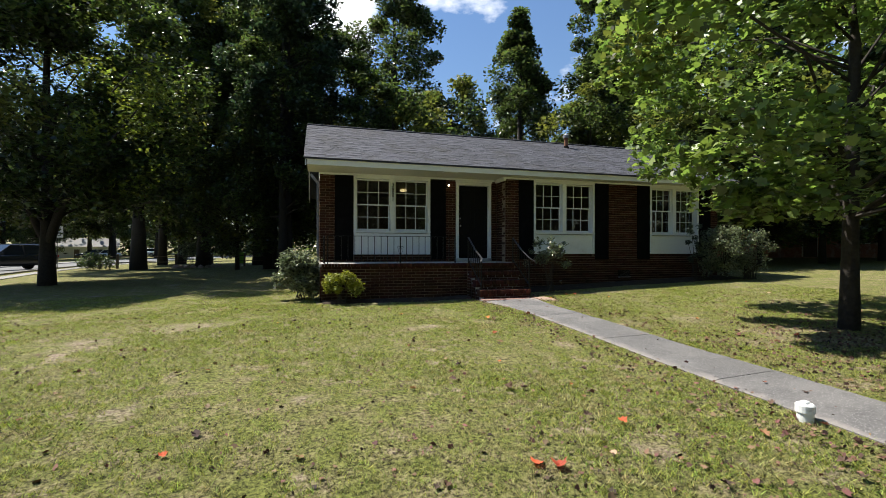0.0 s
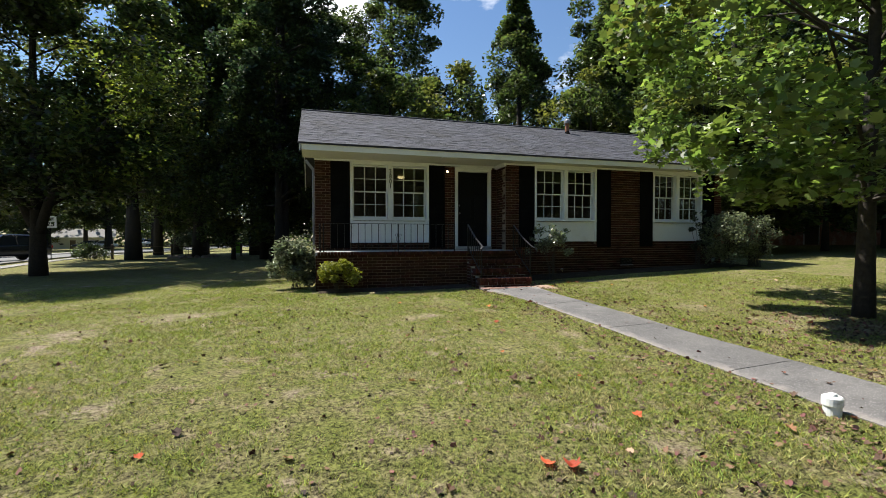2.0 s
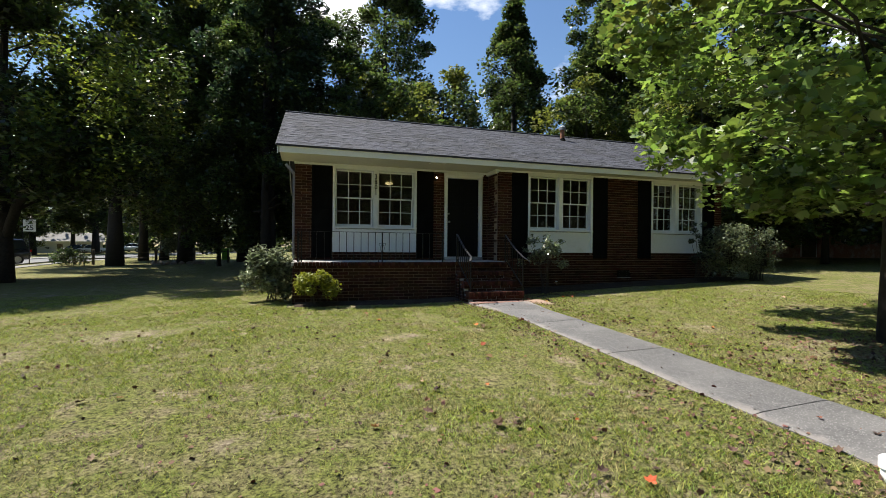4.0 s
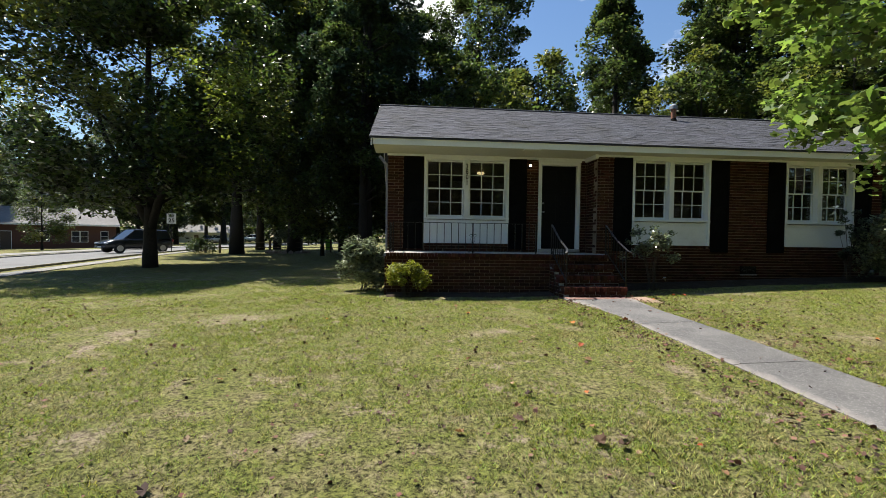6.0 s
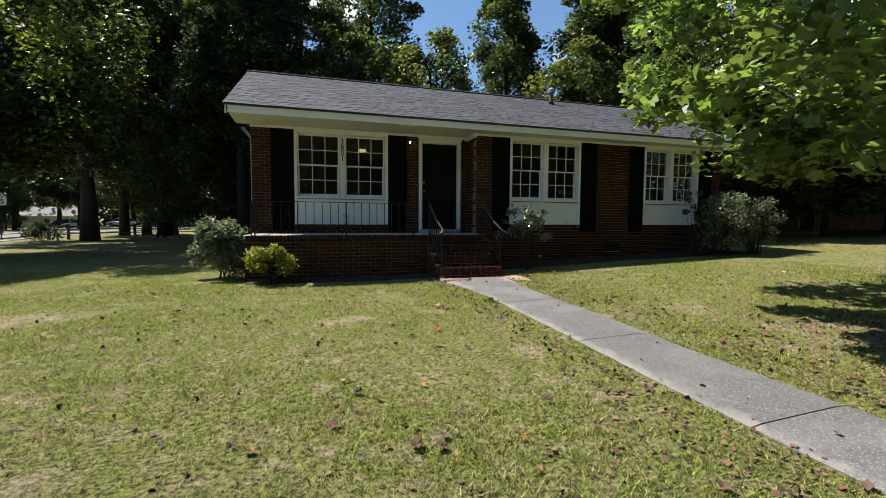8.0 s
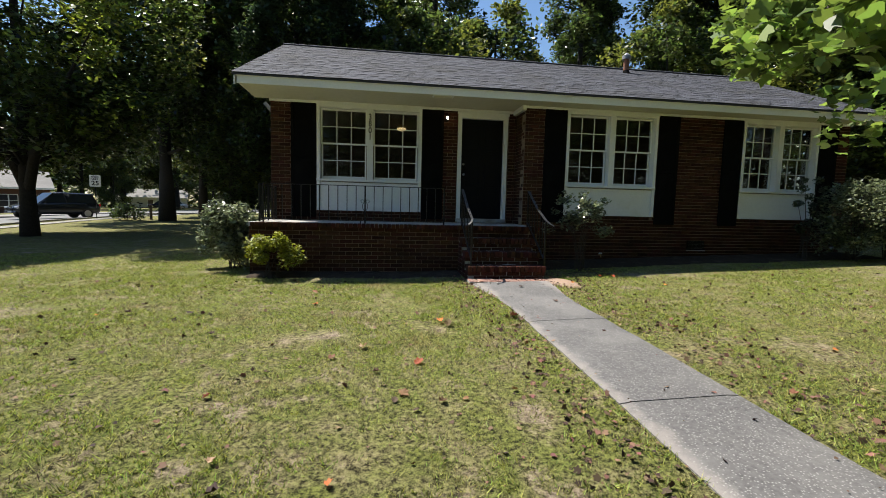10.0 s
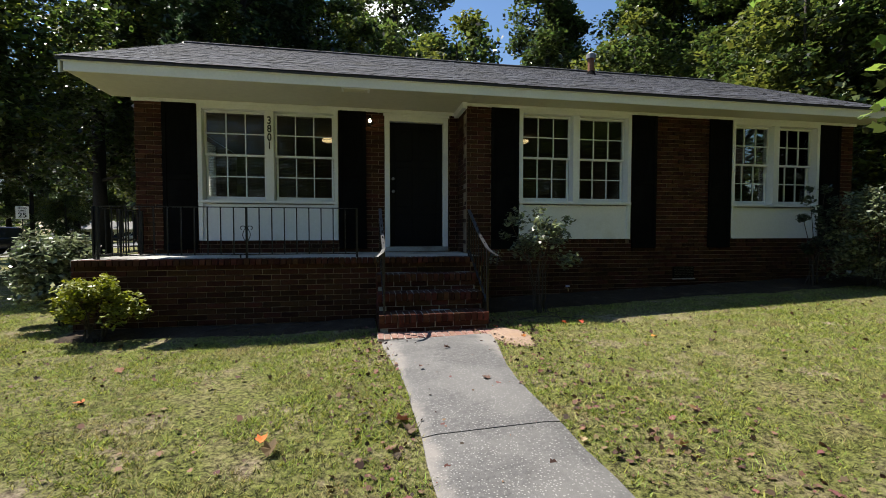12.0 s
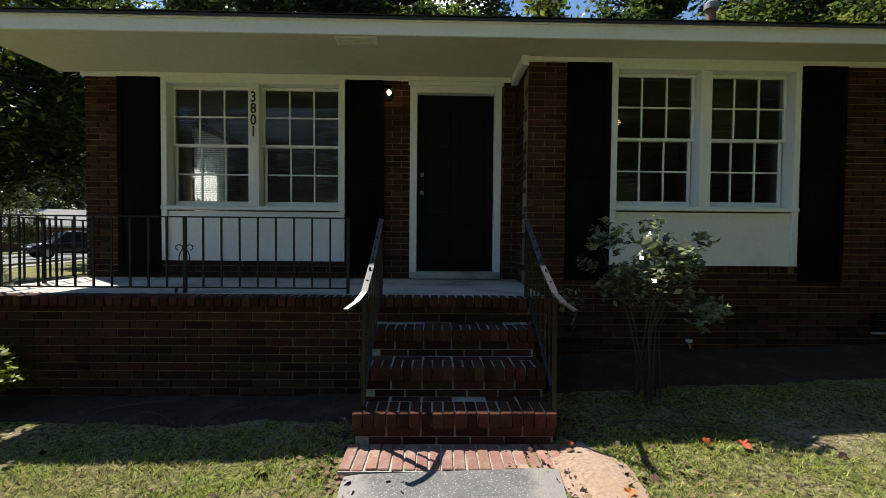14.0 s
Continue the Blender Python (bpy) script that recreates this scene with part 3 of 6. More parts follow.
roof = part("roof", roof_bm, M_SHINGLE, house, "low-pitched gable roof of dark grey asphalt shingles")
for gx0, gx1, who in ((LEFT + 0.02, LEFT + 0.18, "west"), (RIGHT - 0.18, RIGHT - 0.02, "east")):
    bm = bmesh.new()
    tri = [(WALL_A - 0.05, TOP), (BACK, TOP), (RIDGE_Y, RIDGE_Z - 0.1)]
    rings = [[bm.verts.new((gx, y, z)) for y, z in tri] for gx in (gx0, gx1)]
    bm.faces.new(rings[0]), bm.faces.new(list(reversed(rings[1])))
    for i in range(3):
        bm.faces.new((rings[0][i], rings[1][i], rings[1][(i + 1) % 3], rings[0][(i + 1) % 3]))
    bmesh.ops.recalc_face_normals(bm, faces=bm.faces)
    part("gable", bm, M_WHITE, house, "white boarded gable")
# fascia, soffits, frieze and rake boards
part("fascia", boxed(ROOF_X0 + 0.08, ROOF_X1 - 0.08, EAVE_Y + 0.03, EAVE_Y + 0.055, 3.385, 3.535, bevel=0.003), M_WHITE, house, "white painted fascia board with peeling spots")
part("drip_edge", boxed(ROOF_X0 + 0.06, ROOF_X1 - 0.06, EAVE_Y + 0.012, EAVE_Y + 0.028, 3.505, 3.538), M_WHITE, house)
part("soffit", boxed(ROOF_X0 + 0.08, TURN_X + 0.05, EAVE_Y + 0.057, WALL_A + 0.014, 3.40, 3.42), M_SOFFIT, house, "stained cream porch soffit")
part("soffit", boxed(TURN_X + 0.052, ROOF_X1 - 0.08, EAVE_Y + 0.057, WALL_B + 0.014, 3.395, 3.415), M_SOFFIT, house, "stained cream eave soffit")
part("frieze", boxed(LEFT - 0.02, TURN_X - 0.03, WALL_A - 0.035, WALL_A + 0.014, 3.345, 3.398, bevel=0.004), M_WHITE, house)
part("frieze", boxed(TURN_X - 0.03, RIGHT + 0.02, WALL_B - 0.035, WALL_B + 0.014, 3.345, 3.393, bevel=0.004), M_WHITE, house)
part("beam", boxed(TURN_X - 0.08, TURN_X - 0.002, WALL_B - 0.05, WALL_A - 0.04, 3.30, 3.398, bevel=0.004), M_WHITE, house, "white boxed beam end beside the porch soffit")
for x in (ROOF_X0 + 0.03, ROOF_X1 - 0.055):
    for sgn in (1, -1):
        bm = bmesh.new()
        y_e = EAVE_Y + 0.02 if sgn == 1 else 2 * RIDGE_Y - EAVE_Y - 0.02
        pts = [(y_e, EAVE_Z - 0.035), (RIDGE_Y, RIDGE_Z - 0.04), (RIDGE_Y, RIDGE_Z - 0.2), (y_e, EAVE_Z - 0.19)]
        rings = [[bm.verts.new((gx, y, z)) for y, z in pts] for gx in (x, x + 0.025)]
        bm.faces.new(rings[0]), bm.faces.new(list(reversed(rings[1])))
        for i in range(4):
            bm.faces.new((rings[0][i], rings[1][i], rings[1][(i + 1) % 4], rings[0][(i + 1) % 4]))
        bmesh.ops.recalc_face_normals(bm, faces=bm.faces)
        part("rake_board", bm, M_WHITE, house)
bm = bmesh.new()
pts = [(EAVE_Y + 0.06, 3.40), (RIDGE_Y, RIDGE_Z - 0.06), (RIDGE_Y, RIDGE_Z - 0.08), (EAVE_Y + 0.06, 3.385)]
rings = [[bm.verts.new((gx, y, z)) for y, z in pts] for gx in (ROOF_X0 + 0.06, LEFT + 0.02)]
for i in range(4):
    bm.faces.new((rings[0][i], rings[1][i], rings[1][(i + 1) % 4], rings[0][(i + 1) % 4]))
part("rake_soffit", bm, M_SOFFIT, house)
part("ridge_cap", boxed(ROOF_X0, ROOF_X1, RIDGE_Y - 0.1, RIDGE_Y + 0.1, RIDGE_Z - 0.02, RIDGE_Z + 0.03, bevel=0.02), M_SHINGLE, house)


# ---- windows ----
def double_window(x0, x1, y, z0, name_label):
    """A pair of double-hung sashes, six panes over six, in one white frame, above a white panel."""
    win = thing("window", name_label, "window")
    win.parent = house
    for k in ("label", "category"):
        if k == "category":
            del win[k]
    mid = (x0 + x1) / 2
    # frame
    f = bmesh.new()
    yo, yi = y - 0.03, y + 0.20
    box(f, x0, x0 + 0.066, yo, yi, z0, 3.366, bevel=0.004)
    box(f, x1 - 0.066, x1, yo, yi, z0, 3.366, bevel=0.004)
    box(f, x0 + 0.066, x1 - 0.066, yo, yi, WIN_Z1 - 0.005, 3.366, bevel=0.004)
    box(f, mid - 0.062, mid + 0.062, yo + 0.012, yi, SILL_Z, WIN_Z1 - 0.005, bevel=0.004)
    part("window_frame", f, M_WHITE, win)
    part("window_sill", boxed(x0 - 0.004, x1 + 0.004, y - 0.045, y + 0.19, SILL_Z - 0.045, SILL_Z, bevel=0.006), M_WHITE, win)
    p = bmesh.new()
    box(p, x0 + 0.066, x1 - 0.066, y + 0.0, y + 0.05, z0, SILL_Z - 0.06)
    box(p, x0 + 0.066, x1 - 0.066, y - 0.015, y + 0.0, z0, z0 + 0.03)
    part("panel", p, M_WHITE, win, "plain white panel under the window")
    for a, b in ((x0 + 0.069, mid - 0.065), (mid + 0.065, x1 - 0.069)):
        zm = SILL_Z + (WIN_Z1 - SILL_Z) * 0.505
        for upper in (True, False):
            lo, hi = (zm - 0.012, WIN_Z1 - 0.01) if upper else (SILL_Z + 0.005, zm + 0.018)
            ys = y + 0.085 if upper else y + 0.122
            a2, b2 = (a, b) if upper else (a + 0.012, b - 0.012)
            st = 0.032 if upper else 0.03
            s = bmesh.new()
            box(s, a2, a2 + st, ys, ys + 0.033, lo, hi, bevel=0.003)
            box(s, b2 - st, b2, ys, ys + 0.033, lo, hi, bevel=0.003)
            box(s, a2 + st, b2 - st, ys, ys + 0.033, hi - (0.034 if upper else 0.03), hi, bevel=0.003)
            box(s, a2 + st, b2 - st, ys, ys + 0.033, lo, lo + (0.03 if upper else 0.06), bevel=0.003)
            part("sash", s, M_WHITE, win)
            g0, g1, h0, h1 = a2 + st, b2 - st, lo + (0.03 if upper else 0.06), hi - (0.034 if upper else 0.03)
            m = bmesh.new()
            for i in (1, 2):
                xx = g0 + (g1 - g0) * i / 3
                box(m, xx - 0.008, xx + 0.008, ys + 0.004, ys + 0.028, h0, h1)
            box(m, g0, g1, ys + 0.006, ys + 0.026, (h0 + h1) / 2 - 0.008, (h0 + h1) / 2 + 0.008)
            part("glazing_bar", m, M_WHITE, win)
            for i in range(3):
                for j in range(2):
                    pa, pb = g0 + (g1 - g0) * i / 3 + 0.008, g0 + (g1 - g0) * (i + 1) / 3 - 0.008
                    pc, pd = h0 + (h1 - h0) * j / 2 + 0.008, h0 + (h1 - h0) * (j + 1) / 2 - 0.008
                    pane = part("pane", boxed(pa, pb, ys + 0.014, ys + 0.018, pc, pd), M_GLASS, win)
                    pane.visible_shadow = False
        # blind behind the glass
        s = bmesh.new()
        z = SILL_Z + 0.05
        while z < WIN_Z1 - 0.04:
            box(s, a + 0.01, b - 0.01, y + 0.228, y + 0.252, z, z + 0.0015)
            z += 0.026
        box(s, a + 0.005, b - 0.005, y + 0.222, y + 0.258, WIN_Z1 - 0.04, WIN_Z1)
        part("blind", s, M_BLIND, win, "thin horizontal blind slats behind the glass")
    return win


double_window(*WIN_A, WALL_A, WIN_Z0, "white double-hung window pair above a white panel, on the porch")
double_window(*WIN_B, WALL_B, WIN_Z0 + 0.02, "white double-hung window pair above a white panel")
double_window(*WIN_C, WALL_B, WIN_Z0 + 0.02, "white double-hung window pair above a white panel")
# side window with a lace curtain
sw = thing("window", "white side window with a lace curtain", "window")
sw.parent = house
del sw["category"]
f = bmesh.new()
y0, y1, z0, z1 = SIDE_WIN
box(f, LEFT - 0.01, LEFT + 0.1, y0, y0 + 0.06, z0, z1)
box(f, LEFT - 0.01, LEFT + 0.1, y1 - 0.06, y1, z0, z1)
box(f, LEFT - 0.01, LEFT + 0.1, y0 + 0.06, y1 - 0.06, z0, z0 + 0.06)
box(f, LEFT - 0.01, LEFT + 0.1, y0 + 0.06, y1 - 0.06, z1 - 0.06, z1)
box(f, LEFT + 0.01, LEFT + 0.07, y0 + 0.06, y1 - 0.06, (z0 + z1) / 2 - 0.02, (z0 + z1) / 2 + 0.02)
part("window_frame", f, M_WHITE, sw)
pane = part("pane", boxed(LEFT + 0.04, LEFT + 0.045, y0 + 0.06, y1 - 0.06, z0 + 0.06, z1 - 0.06), M_GLASS, sw)
pane.visible_shadow = False
bm = bmesh.new()
cols = [[bm.verts.new((LEFT + 0.26 + 0.02 * math.sin(i * 1.3), y0 - 0.05 + (y1 - y0 + 0.1) * i / 40, zz)) for zz in (z0 - 0.1, z1 + 0.03)] for i in range(41)]
for u, v in zip(cols, cols[1:]):
    bm.faces.new((u[0], v[0], v[1], u[1]))
part("curtain", bm, M_CURTAIN, sw, "white lace curtain lit by the sun", smooth=True)


# ---- shutters ----
def shutter(x0, x1, y):
    sh = thing("shutter", "flat black wooden shutter beside a window", "shutter", "black window shutters", at=((x0 + x1) / 2, y - 0.012, (1.06 + 3.345) / 2))
    h, w = (3.345 - 1.06) / 2, (x1 - x0) / 2
    for sx in (-1, 1):
        part("stile", boxed(*sorted((sx * w, sx * (w - 0.06))), -0.022, 0.01, -h, h, bevel=0.004), M_BLACK, sh)
    for a, b in ((-h, -h + 0.1), (-0.05, 0.05), (h - 0.08, h)):
        part("rail", boxed(-w + 0.06, w - 0.06, -0.020, 0.01, a, b, bevel=0.004), M_BLACK, sh)
    for a, b in ((-h + 0.1, -0.05), (0.05, h - 0.08)):
        part("panel", boxed(-w + 0.06, w - 0.06, -0.008, 0.006, a, b), M_BLACK, sh)


for a, b, y in ((0.79, 1.275, WALL_A), (3.455, 3.90, WALL_A), (5.89, 6.355, WALL_B), (8.415, 8.88, WALL_B), (9.93, 10.385, WALL_B), (12.315, 12.78, WALL_B)):
    shutter(a, b, y)

# ---- front door ----
door = thing("front_door", "closed black panelled front door in a white frame", "door", at=(4.755, WALL_A + 0.09, FLOOR_Z))
f = bmesh.new()
box(f, -0.545, -0.46, -0.115, 0.06, -0.03, 2.30, bevel=0.005)
box(f, 0.46, 0.545, -0.115, 0.06, -0.03, 2.30, bevel=0.005)
box(f, -0.46, 0.46, -0.115, 0.06, 2.18, 2.30, bevel=0.005)
box(f, -0.565, 0.565, -0.13, -0.112, 2.26, 2.31, bevel=0.003)
part("door_frame", f, M_WHITE, door, "white painted door casing")
leaf = part("door_leaf", boxed(-0.455, 0.455, -0.02, 0.025, 0.06, 2.175), M_DOOR, door)
for i in range(2):
    for a, b in ((0.16, 0.62), (0.74, 1.42), (1.52, 2.05)):
        cx = -0.21 if i == 0 else 0.21
        pb = bmesh.new()
        box(pb, cx - 0.15, cx + 0.15, -0.03, -0.019, a, b, bevel=0.008)
        part("panel", pb, M_DOOR, leaf)
kb = bmesh.new()
rod(kb, (-0.40, -0.02, 1.0), (-0.40, -0.06, 1.0), 0.012)
bmesh.ops.create_uvsphere(kb, u_segments=10, v_segments=8, radius=0.028, matrix=Matrix.Translation((-0.40, -0.075, 1.0)))
part("door_knob", kb, M_METAL, leaf, "dull metal door knob", smooth=True)
part("deadbolt", rod(bmesh.new(), (-0.40, -0.018, 1.22), (-0.40, -0.04, 1.22), 0.026), M_METAL, leaf)
part("threshold", boxed(-0.54, 0.54, -0.14, 0.04, -0.028, 0.055, bevel=0.006), M_SLAB, door, "worn pale threshold")

# ---- porch and steps ----
PORCH_Y = 9.62
porch = thing("porch", "raised brick porch with a pale concrete floor", "porch")
part("porch_floor", boxed(LEFT - 0.02, TURN_X - 0.002, PORCH_Y + 0.04, WALL_A + 0.012, 0.92, PORCH_Z - 0.006), M_SLAB, porch, "pale worn concrete porch floor")
core = part("porch_wall", boxed(LEFT + 0.016, TURN_X - 0.02, PORCH_Y + 0.016, WALL_A - 0.01, -0.2, 0.92), M_MORTAR, porch, "red brick porch base in shade")
lay_bricks(core, brick_cells(LEFT, 4.0, 0.0, 0.92) + brick_cells(5.3, TURN_X - 0.01, 0.0, 0.92) + brick_cells(4.0, 5.3, 0.76, 0.93), lambda u, z, d: Vector((u, PORCH_Y + 0.025 + d, z)), 0.0, lambda c: 1.0 < c[0] < 4.0 and c[1] > 0.05)
lay_bricks(core, brick_cells(PORCH_Y + 0.05, WALL_A, 0.0, 0.92), lambda u, z, d: Vector((LEFT + 0.025 + d, u, z)), math.pi / 2, lambda c: False)
lay_bricks(core, brick_cells(PORCH_Y + 0.05, WALL_B - 0.0, 0.0, 0.92), lambda u, z, d: Vector((TURN_X - 0.012 + d, u, z)), math.pi / 2, lambda c: False)

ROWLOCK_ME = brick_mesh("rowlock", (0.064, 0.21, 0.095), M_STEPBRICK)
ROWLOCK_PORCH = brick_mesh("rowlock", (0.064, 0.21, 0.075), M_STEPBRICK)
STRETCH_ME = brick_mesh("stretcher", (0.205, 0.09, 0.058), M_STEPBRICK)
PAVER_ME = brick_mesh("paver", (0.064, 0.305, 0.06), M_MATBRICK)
late_pieces = []
n_edge = int((TURN_X - LEFT) / 0.0735)
for i in range(n_edge):
    x = LEFT + 0.03 + (i + 0.5) * 0.0735
    late_pieces.append((ROWLOCK_PORCH, porch, (x, PORCH_Y + 0.052, PORCH_Z - 0.041 + rng.uniform(-0.002, 0.002)), (0, 0, rng.uniform(-0.01, 0.01)), "brick"))
steps = thing("front_steps", "three shaded red brick steps with pale mortar joints", "steps")
STEP_Y = (8.70, 8.99, 9.30)
STEP_Z = (0.385, 0.59, 0.795)
SX0, SX1 = 3.99, 5.30
for k, (y, z) in enumerate(zip(STEP_Y, STEP_Z)):
    back = STEP_Y[k + 1] if k < 2 else PORCH_Y
    part("step_core", boxed(SX0 + 0.02, SX1 - 0.02, y + 0.035, back + 0.14, -0.1, z - 0.005), M_STEPMORTAR, steps, "mortar bed of the step")
    n = 18
    for i in range(n):
        x = SX0 + (i + 0.5) * (SX1 - SX0) / n
        late_pieces.append((ROWLOCK_ME, steps, (x, y + 0.105, z - 0.048 + rng.uniform(-0.003, 0.003)), (0, 0, rng.uniform(-0.015, 0.015)), "brick"))
    for i in range(6):
        x = SX0 + (i + 0.5) * (SX1 - SX0) / 6
        late_pieces.append((STRETCH_ME, steps, (x, y + 0.262, z - 0.032 + rng.uniform(-0.003, 0.002)), (0, 0, rng.uniform(-0.01, 0.01)), "brick"))
        for c in range(2):
            late_pieces.append((STRETCH_ME, steps, (x + (0.1 if c else 0) * (1 if i < 5 else -0.3), y + 0.068, z - 0.128 - c * 0.066), (0, 0, rng.uniform(-0.01, 0.01)), "brick"))
    for side in (SX0 + 0.045, SX1 - 0.045):
        for c in range(1, int((z - 0.1) / 0.07) + 1):
            late_pieces.append((STRETCH_ME, steps, (side, y + 0.2, z - 0.06 - c * 0.07), (0, 0, math.pi / 2), "brick"))
ROWLOCK_WIN = brick_mesh("window_rowlock", (0.062, 0.10, 0.08), M_BRICK)
for x0, x1 in (WIN_B, WIN_C):
    for i in range(int((x1 - x0) / 0.0725)):
        late_pieces.append((ROWLOCK_WIN, wall_b, (x0 + 0.036 + i * 0.0725, WALL_B + 0.046 + rng.uniform(-0.003, 0.003), 1.1855), (0, 0, rng.uniform(-0.01, 0.01)), "brick"))
mat_thing = thing("brick_mat", "row of sunlit red-brown paving bricks before the steps", "paving")
part("mortar_bed", boxed(3.97, 5.36, 8.39, 8.72, 0.0, 0.178), M_STEPMORTAR, mat_thing, "pale mortar bed")
for i in range(19):
    late_pieces.append((PAVER_ME, mat_thing, (3.97 + 0.036 + i * 0.0732, 8.553 + rng.uniform(-0.006, 0.006), 0.157 + rng.uniform(-0.004, 0.004)), (rng.uniform(-0.01, 0.01), rng.uniform(-0.02, 0.02), rng.uniform(-0.03, 0.03)), "brick"))


# ---- trees ----
def leaf_mesh(name, centres, sizes, mat, seed, lobed=False, droop=0.35, normals=None):
    """Many small leaves as one mesh: folded diamonds, or five-lobed blades."""
    r = np.random.RandomState(seed)
    n = len(centres)
    az, tilt, spin = r.rand(n) * math.tau, r.normal(0.0, 0.75, n), r.rand(n) * math.tau
    ca, sa, ct, st = np.cos(az), np.sin(az), np.cos(tilt), np.sin(tilt)
    u = np.stack([ca, sa, np.zeros(n)], 1)
    v = np.stack([-sa * ct, ca * ct, st], 1)
    w = np.cross(u, v)
    cs, ss = np.cos(spin)[:, None], np.sin(spin)[:, None]
    u, v = u * cs + v * ss, v * cs - u * ss
    if lobed:
        shape = [(0, -0.5), (0.30, -0.36), (0.52, -0.05), (0.27, 0.05), (0.36, 0.42), (0.0, 0.30), (-0.36, 0.42), (-0.27, 0.05), (-0.52, -0.05), (-0.30, -0.36)]
    else:
        shape = [(0, -0.5), (0.30, 0.0), (0, 0.55), (-0.30, 0.0)]
    k = len(shape)
    pts = np.zeros((n, k, 3))
    s = np.asarray(sizes)[:, None]
    for j, (a, b) in enumerate(shape):
        pts[:, j] = centres + s * (a * u + b * v - 0.35 * abs(a) * w)
    me = bpy.data.meshes.new(name)
    me.vertices.add(n * k)
    me.vertices.foreach_set("co", pts.reshape(-1))
    me.loops.add(n * k)
    me.loops.foreach_set("vertex_index", np.arange(n * k))
    me.polygons.add(n)
    me.polygons.foreach_set("loop_start", np.arange(n) * k)
    me.polygons.foreach_set("loop_total", np.full(n, k))
    me.materials.append(mat)
    me.update(calc_edges=True)
    return me


def crown_points(r, clumps, per, flat=0.75):
    """Points near the shells of clumps (x, y, z, radius)."""
    out = []
    for x, y, z, rad in clumps:
        d = r.normal(size=(per, 3))
        d /= np.linalg.norm(d, axis=1)[:, None]
        d *= (rad * np.power(r.rand(per), 0.42))[:, None]
        d[:, 2] *= flat
        out.append(d + (x, y, z))
    return np.concatenate(out)


def make_tree(name, label, category, seed, height, trunk_r, crown_lo, radius, mat, clump_n, per, leaf, cone=0.0, lobed=False, clump_r=1.2, lean=(0, 0), group="", second=None, low_branch=0.0, limb_n=16, reach=1.0, inner=0.35, bright=()):
    """A tree: bent tapered trunk, limbs out to the clumps, and a crown of many leaves."""
    r = np.random.RandomState(seed)
    t = thing(name, label, category, group)
    ts = np.linspace(0, 1, 9)
    bend = r.normal(0, 0.12, (9, 2)).cumsum(0) * 0.35
    line = [(lean[0] * s + bend[i, 0] * s, lean[1] * s + bend[i, 1] * s, height * 0.93 * s - 0.1 * (i == 0)) for i, s in enumerate(ts)]
    rad = [trunk_r * (1.22 if i == 0 else 1.0) * (1 - 0.9 * s) + 0.015 for i, s in enumerate(ts)]
    clumps = []
    for i in range(clump_n):
        h = (i + r.rand()) / clump_n
        z = crown_lo + (height - crown_lo) * h
        if cone:
            prof = (1 - h) ** 0.75 * cone + (1 - cone) * math.sin(math.pi * (0.12 + 0.86 * h))
        else:
            prof = math.sin(math.pi * (0.16 + 0.80 * h)) ** 0.7
        a = r.rand() * math.tau
        d = radius * prof * (inner + (1 - inner) * math.sqrt(r.rand())) * reach
        s = z / (height * 0.93)
        cx, cy = lean[0] * min(1, s), lean[1] * min(1, s)
        clumps.append((cx + d * math.cos(a), cy + d * math.sin(a), z, clump_r * (0.65 + 0.6 * r.rand()) * (0.55 + 0.45 * prof)))
    wood = bmesh.new()
    tube(wood, line, rad, 10)
    part("trunk", wood, M_BARK, t, "furrowed grey-brown bark", smooth=True)
    for x, y, z, c in clumps[:: max(1, clump_n // limb_n)]:
        s0 = max(0.2, min(0.95, (z - 0.45 * math.hypot(x, y) - 0.3) / (height * 0.93)))
        i = min(7, int(s0 * 8))
        f = s0 * 8 - i
        a, b = Vector(line[i]), Vector(line[i + 1])
        p = a.lerp(b, f)
        q = Vector((x, y, z))
        m = p.lerp(q, 0.5) + Vector((r.normal(0, 0.15), r.normal(0, 0.15), 0.12 * (q - p).length))
        r0 = max(0.016, rad[i] * 0.32)
        part("limb", tube(bmesh.new(), [p, m, q], [r0, r0 * 0.6, 0.012], 6), M_BARK, t, smooth=True)
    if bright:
        # side sprays get the brighter leaf colour in place of sunlight
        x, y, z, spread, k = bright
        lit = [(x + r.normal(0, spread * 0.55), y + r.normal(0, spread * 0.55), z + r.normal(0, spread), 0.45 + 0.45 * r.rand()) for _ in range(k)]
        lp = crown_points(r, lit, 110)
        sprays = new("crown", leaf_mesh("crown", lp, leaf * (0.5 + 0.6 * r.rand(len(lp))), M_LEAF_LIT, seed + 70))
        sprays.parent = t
        sprays["label"] = "yellow-green side sprays coloured as sunlit"
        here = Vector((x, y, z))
        # drop clumps on the sun's path to the sprays so light gets in
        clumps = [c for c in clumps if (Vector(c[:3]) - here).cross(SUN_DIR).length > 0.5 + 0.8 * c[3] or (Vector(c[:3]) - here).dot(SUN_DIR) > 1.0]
        part("limb", tube(bmesh.new(), [(0.02, 0, 1.5), (0.55, -0.42, 2.7), (x * 0.6, y * 0.6, z - 0.8), (x, y, z + 0.6)], [0.17, 0.15, 0.07, 0.015], 8), M_BARK, t, smooth=True)
        part("limb", tube(bmesh.new(), [(-0.02, 0, 1.6), (-0.6, 0.1, 2.9), (-1.9, 0.4, 5.2), (-2.6, 0.5, 7.5)], [0.16, 0.14, 0.08, 0.02], 8), M_BARK, t, smooth=True)
    pts = crown_points(r, clumps, per)
    sizes = leaf * (0.6 + 0.8 * r.rand(len(pts)))
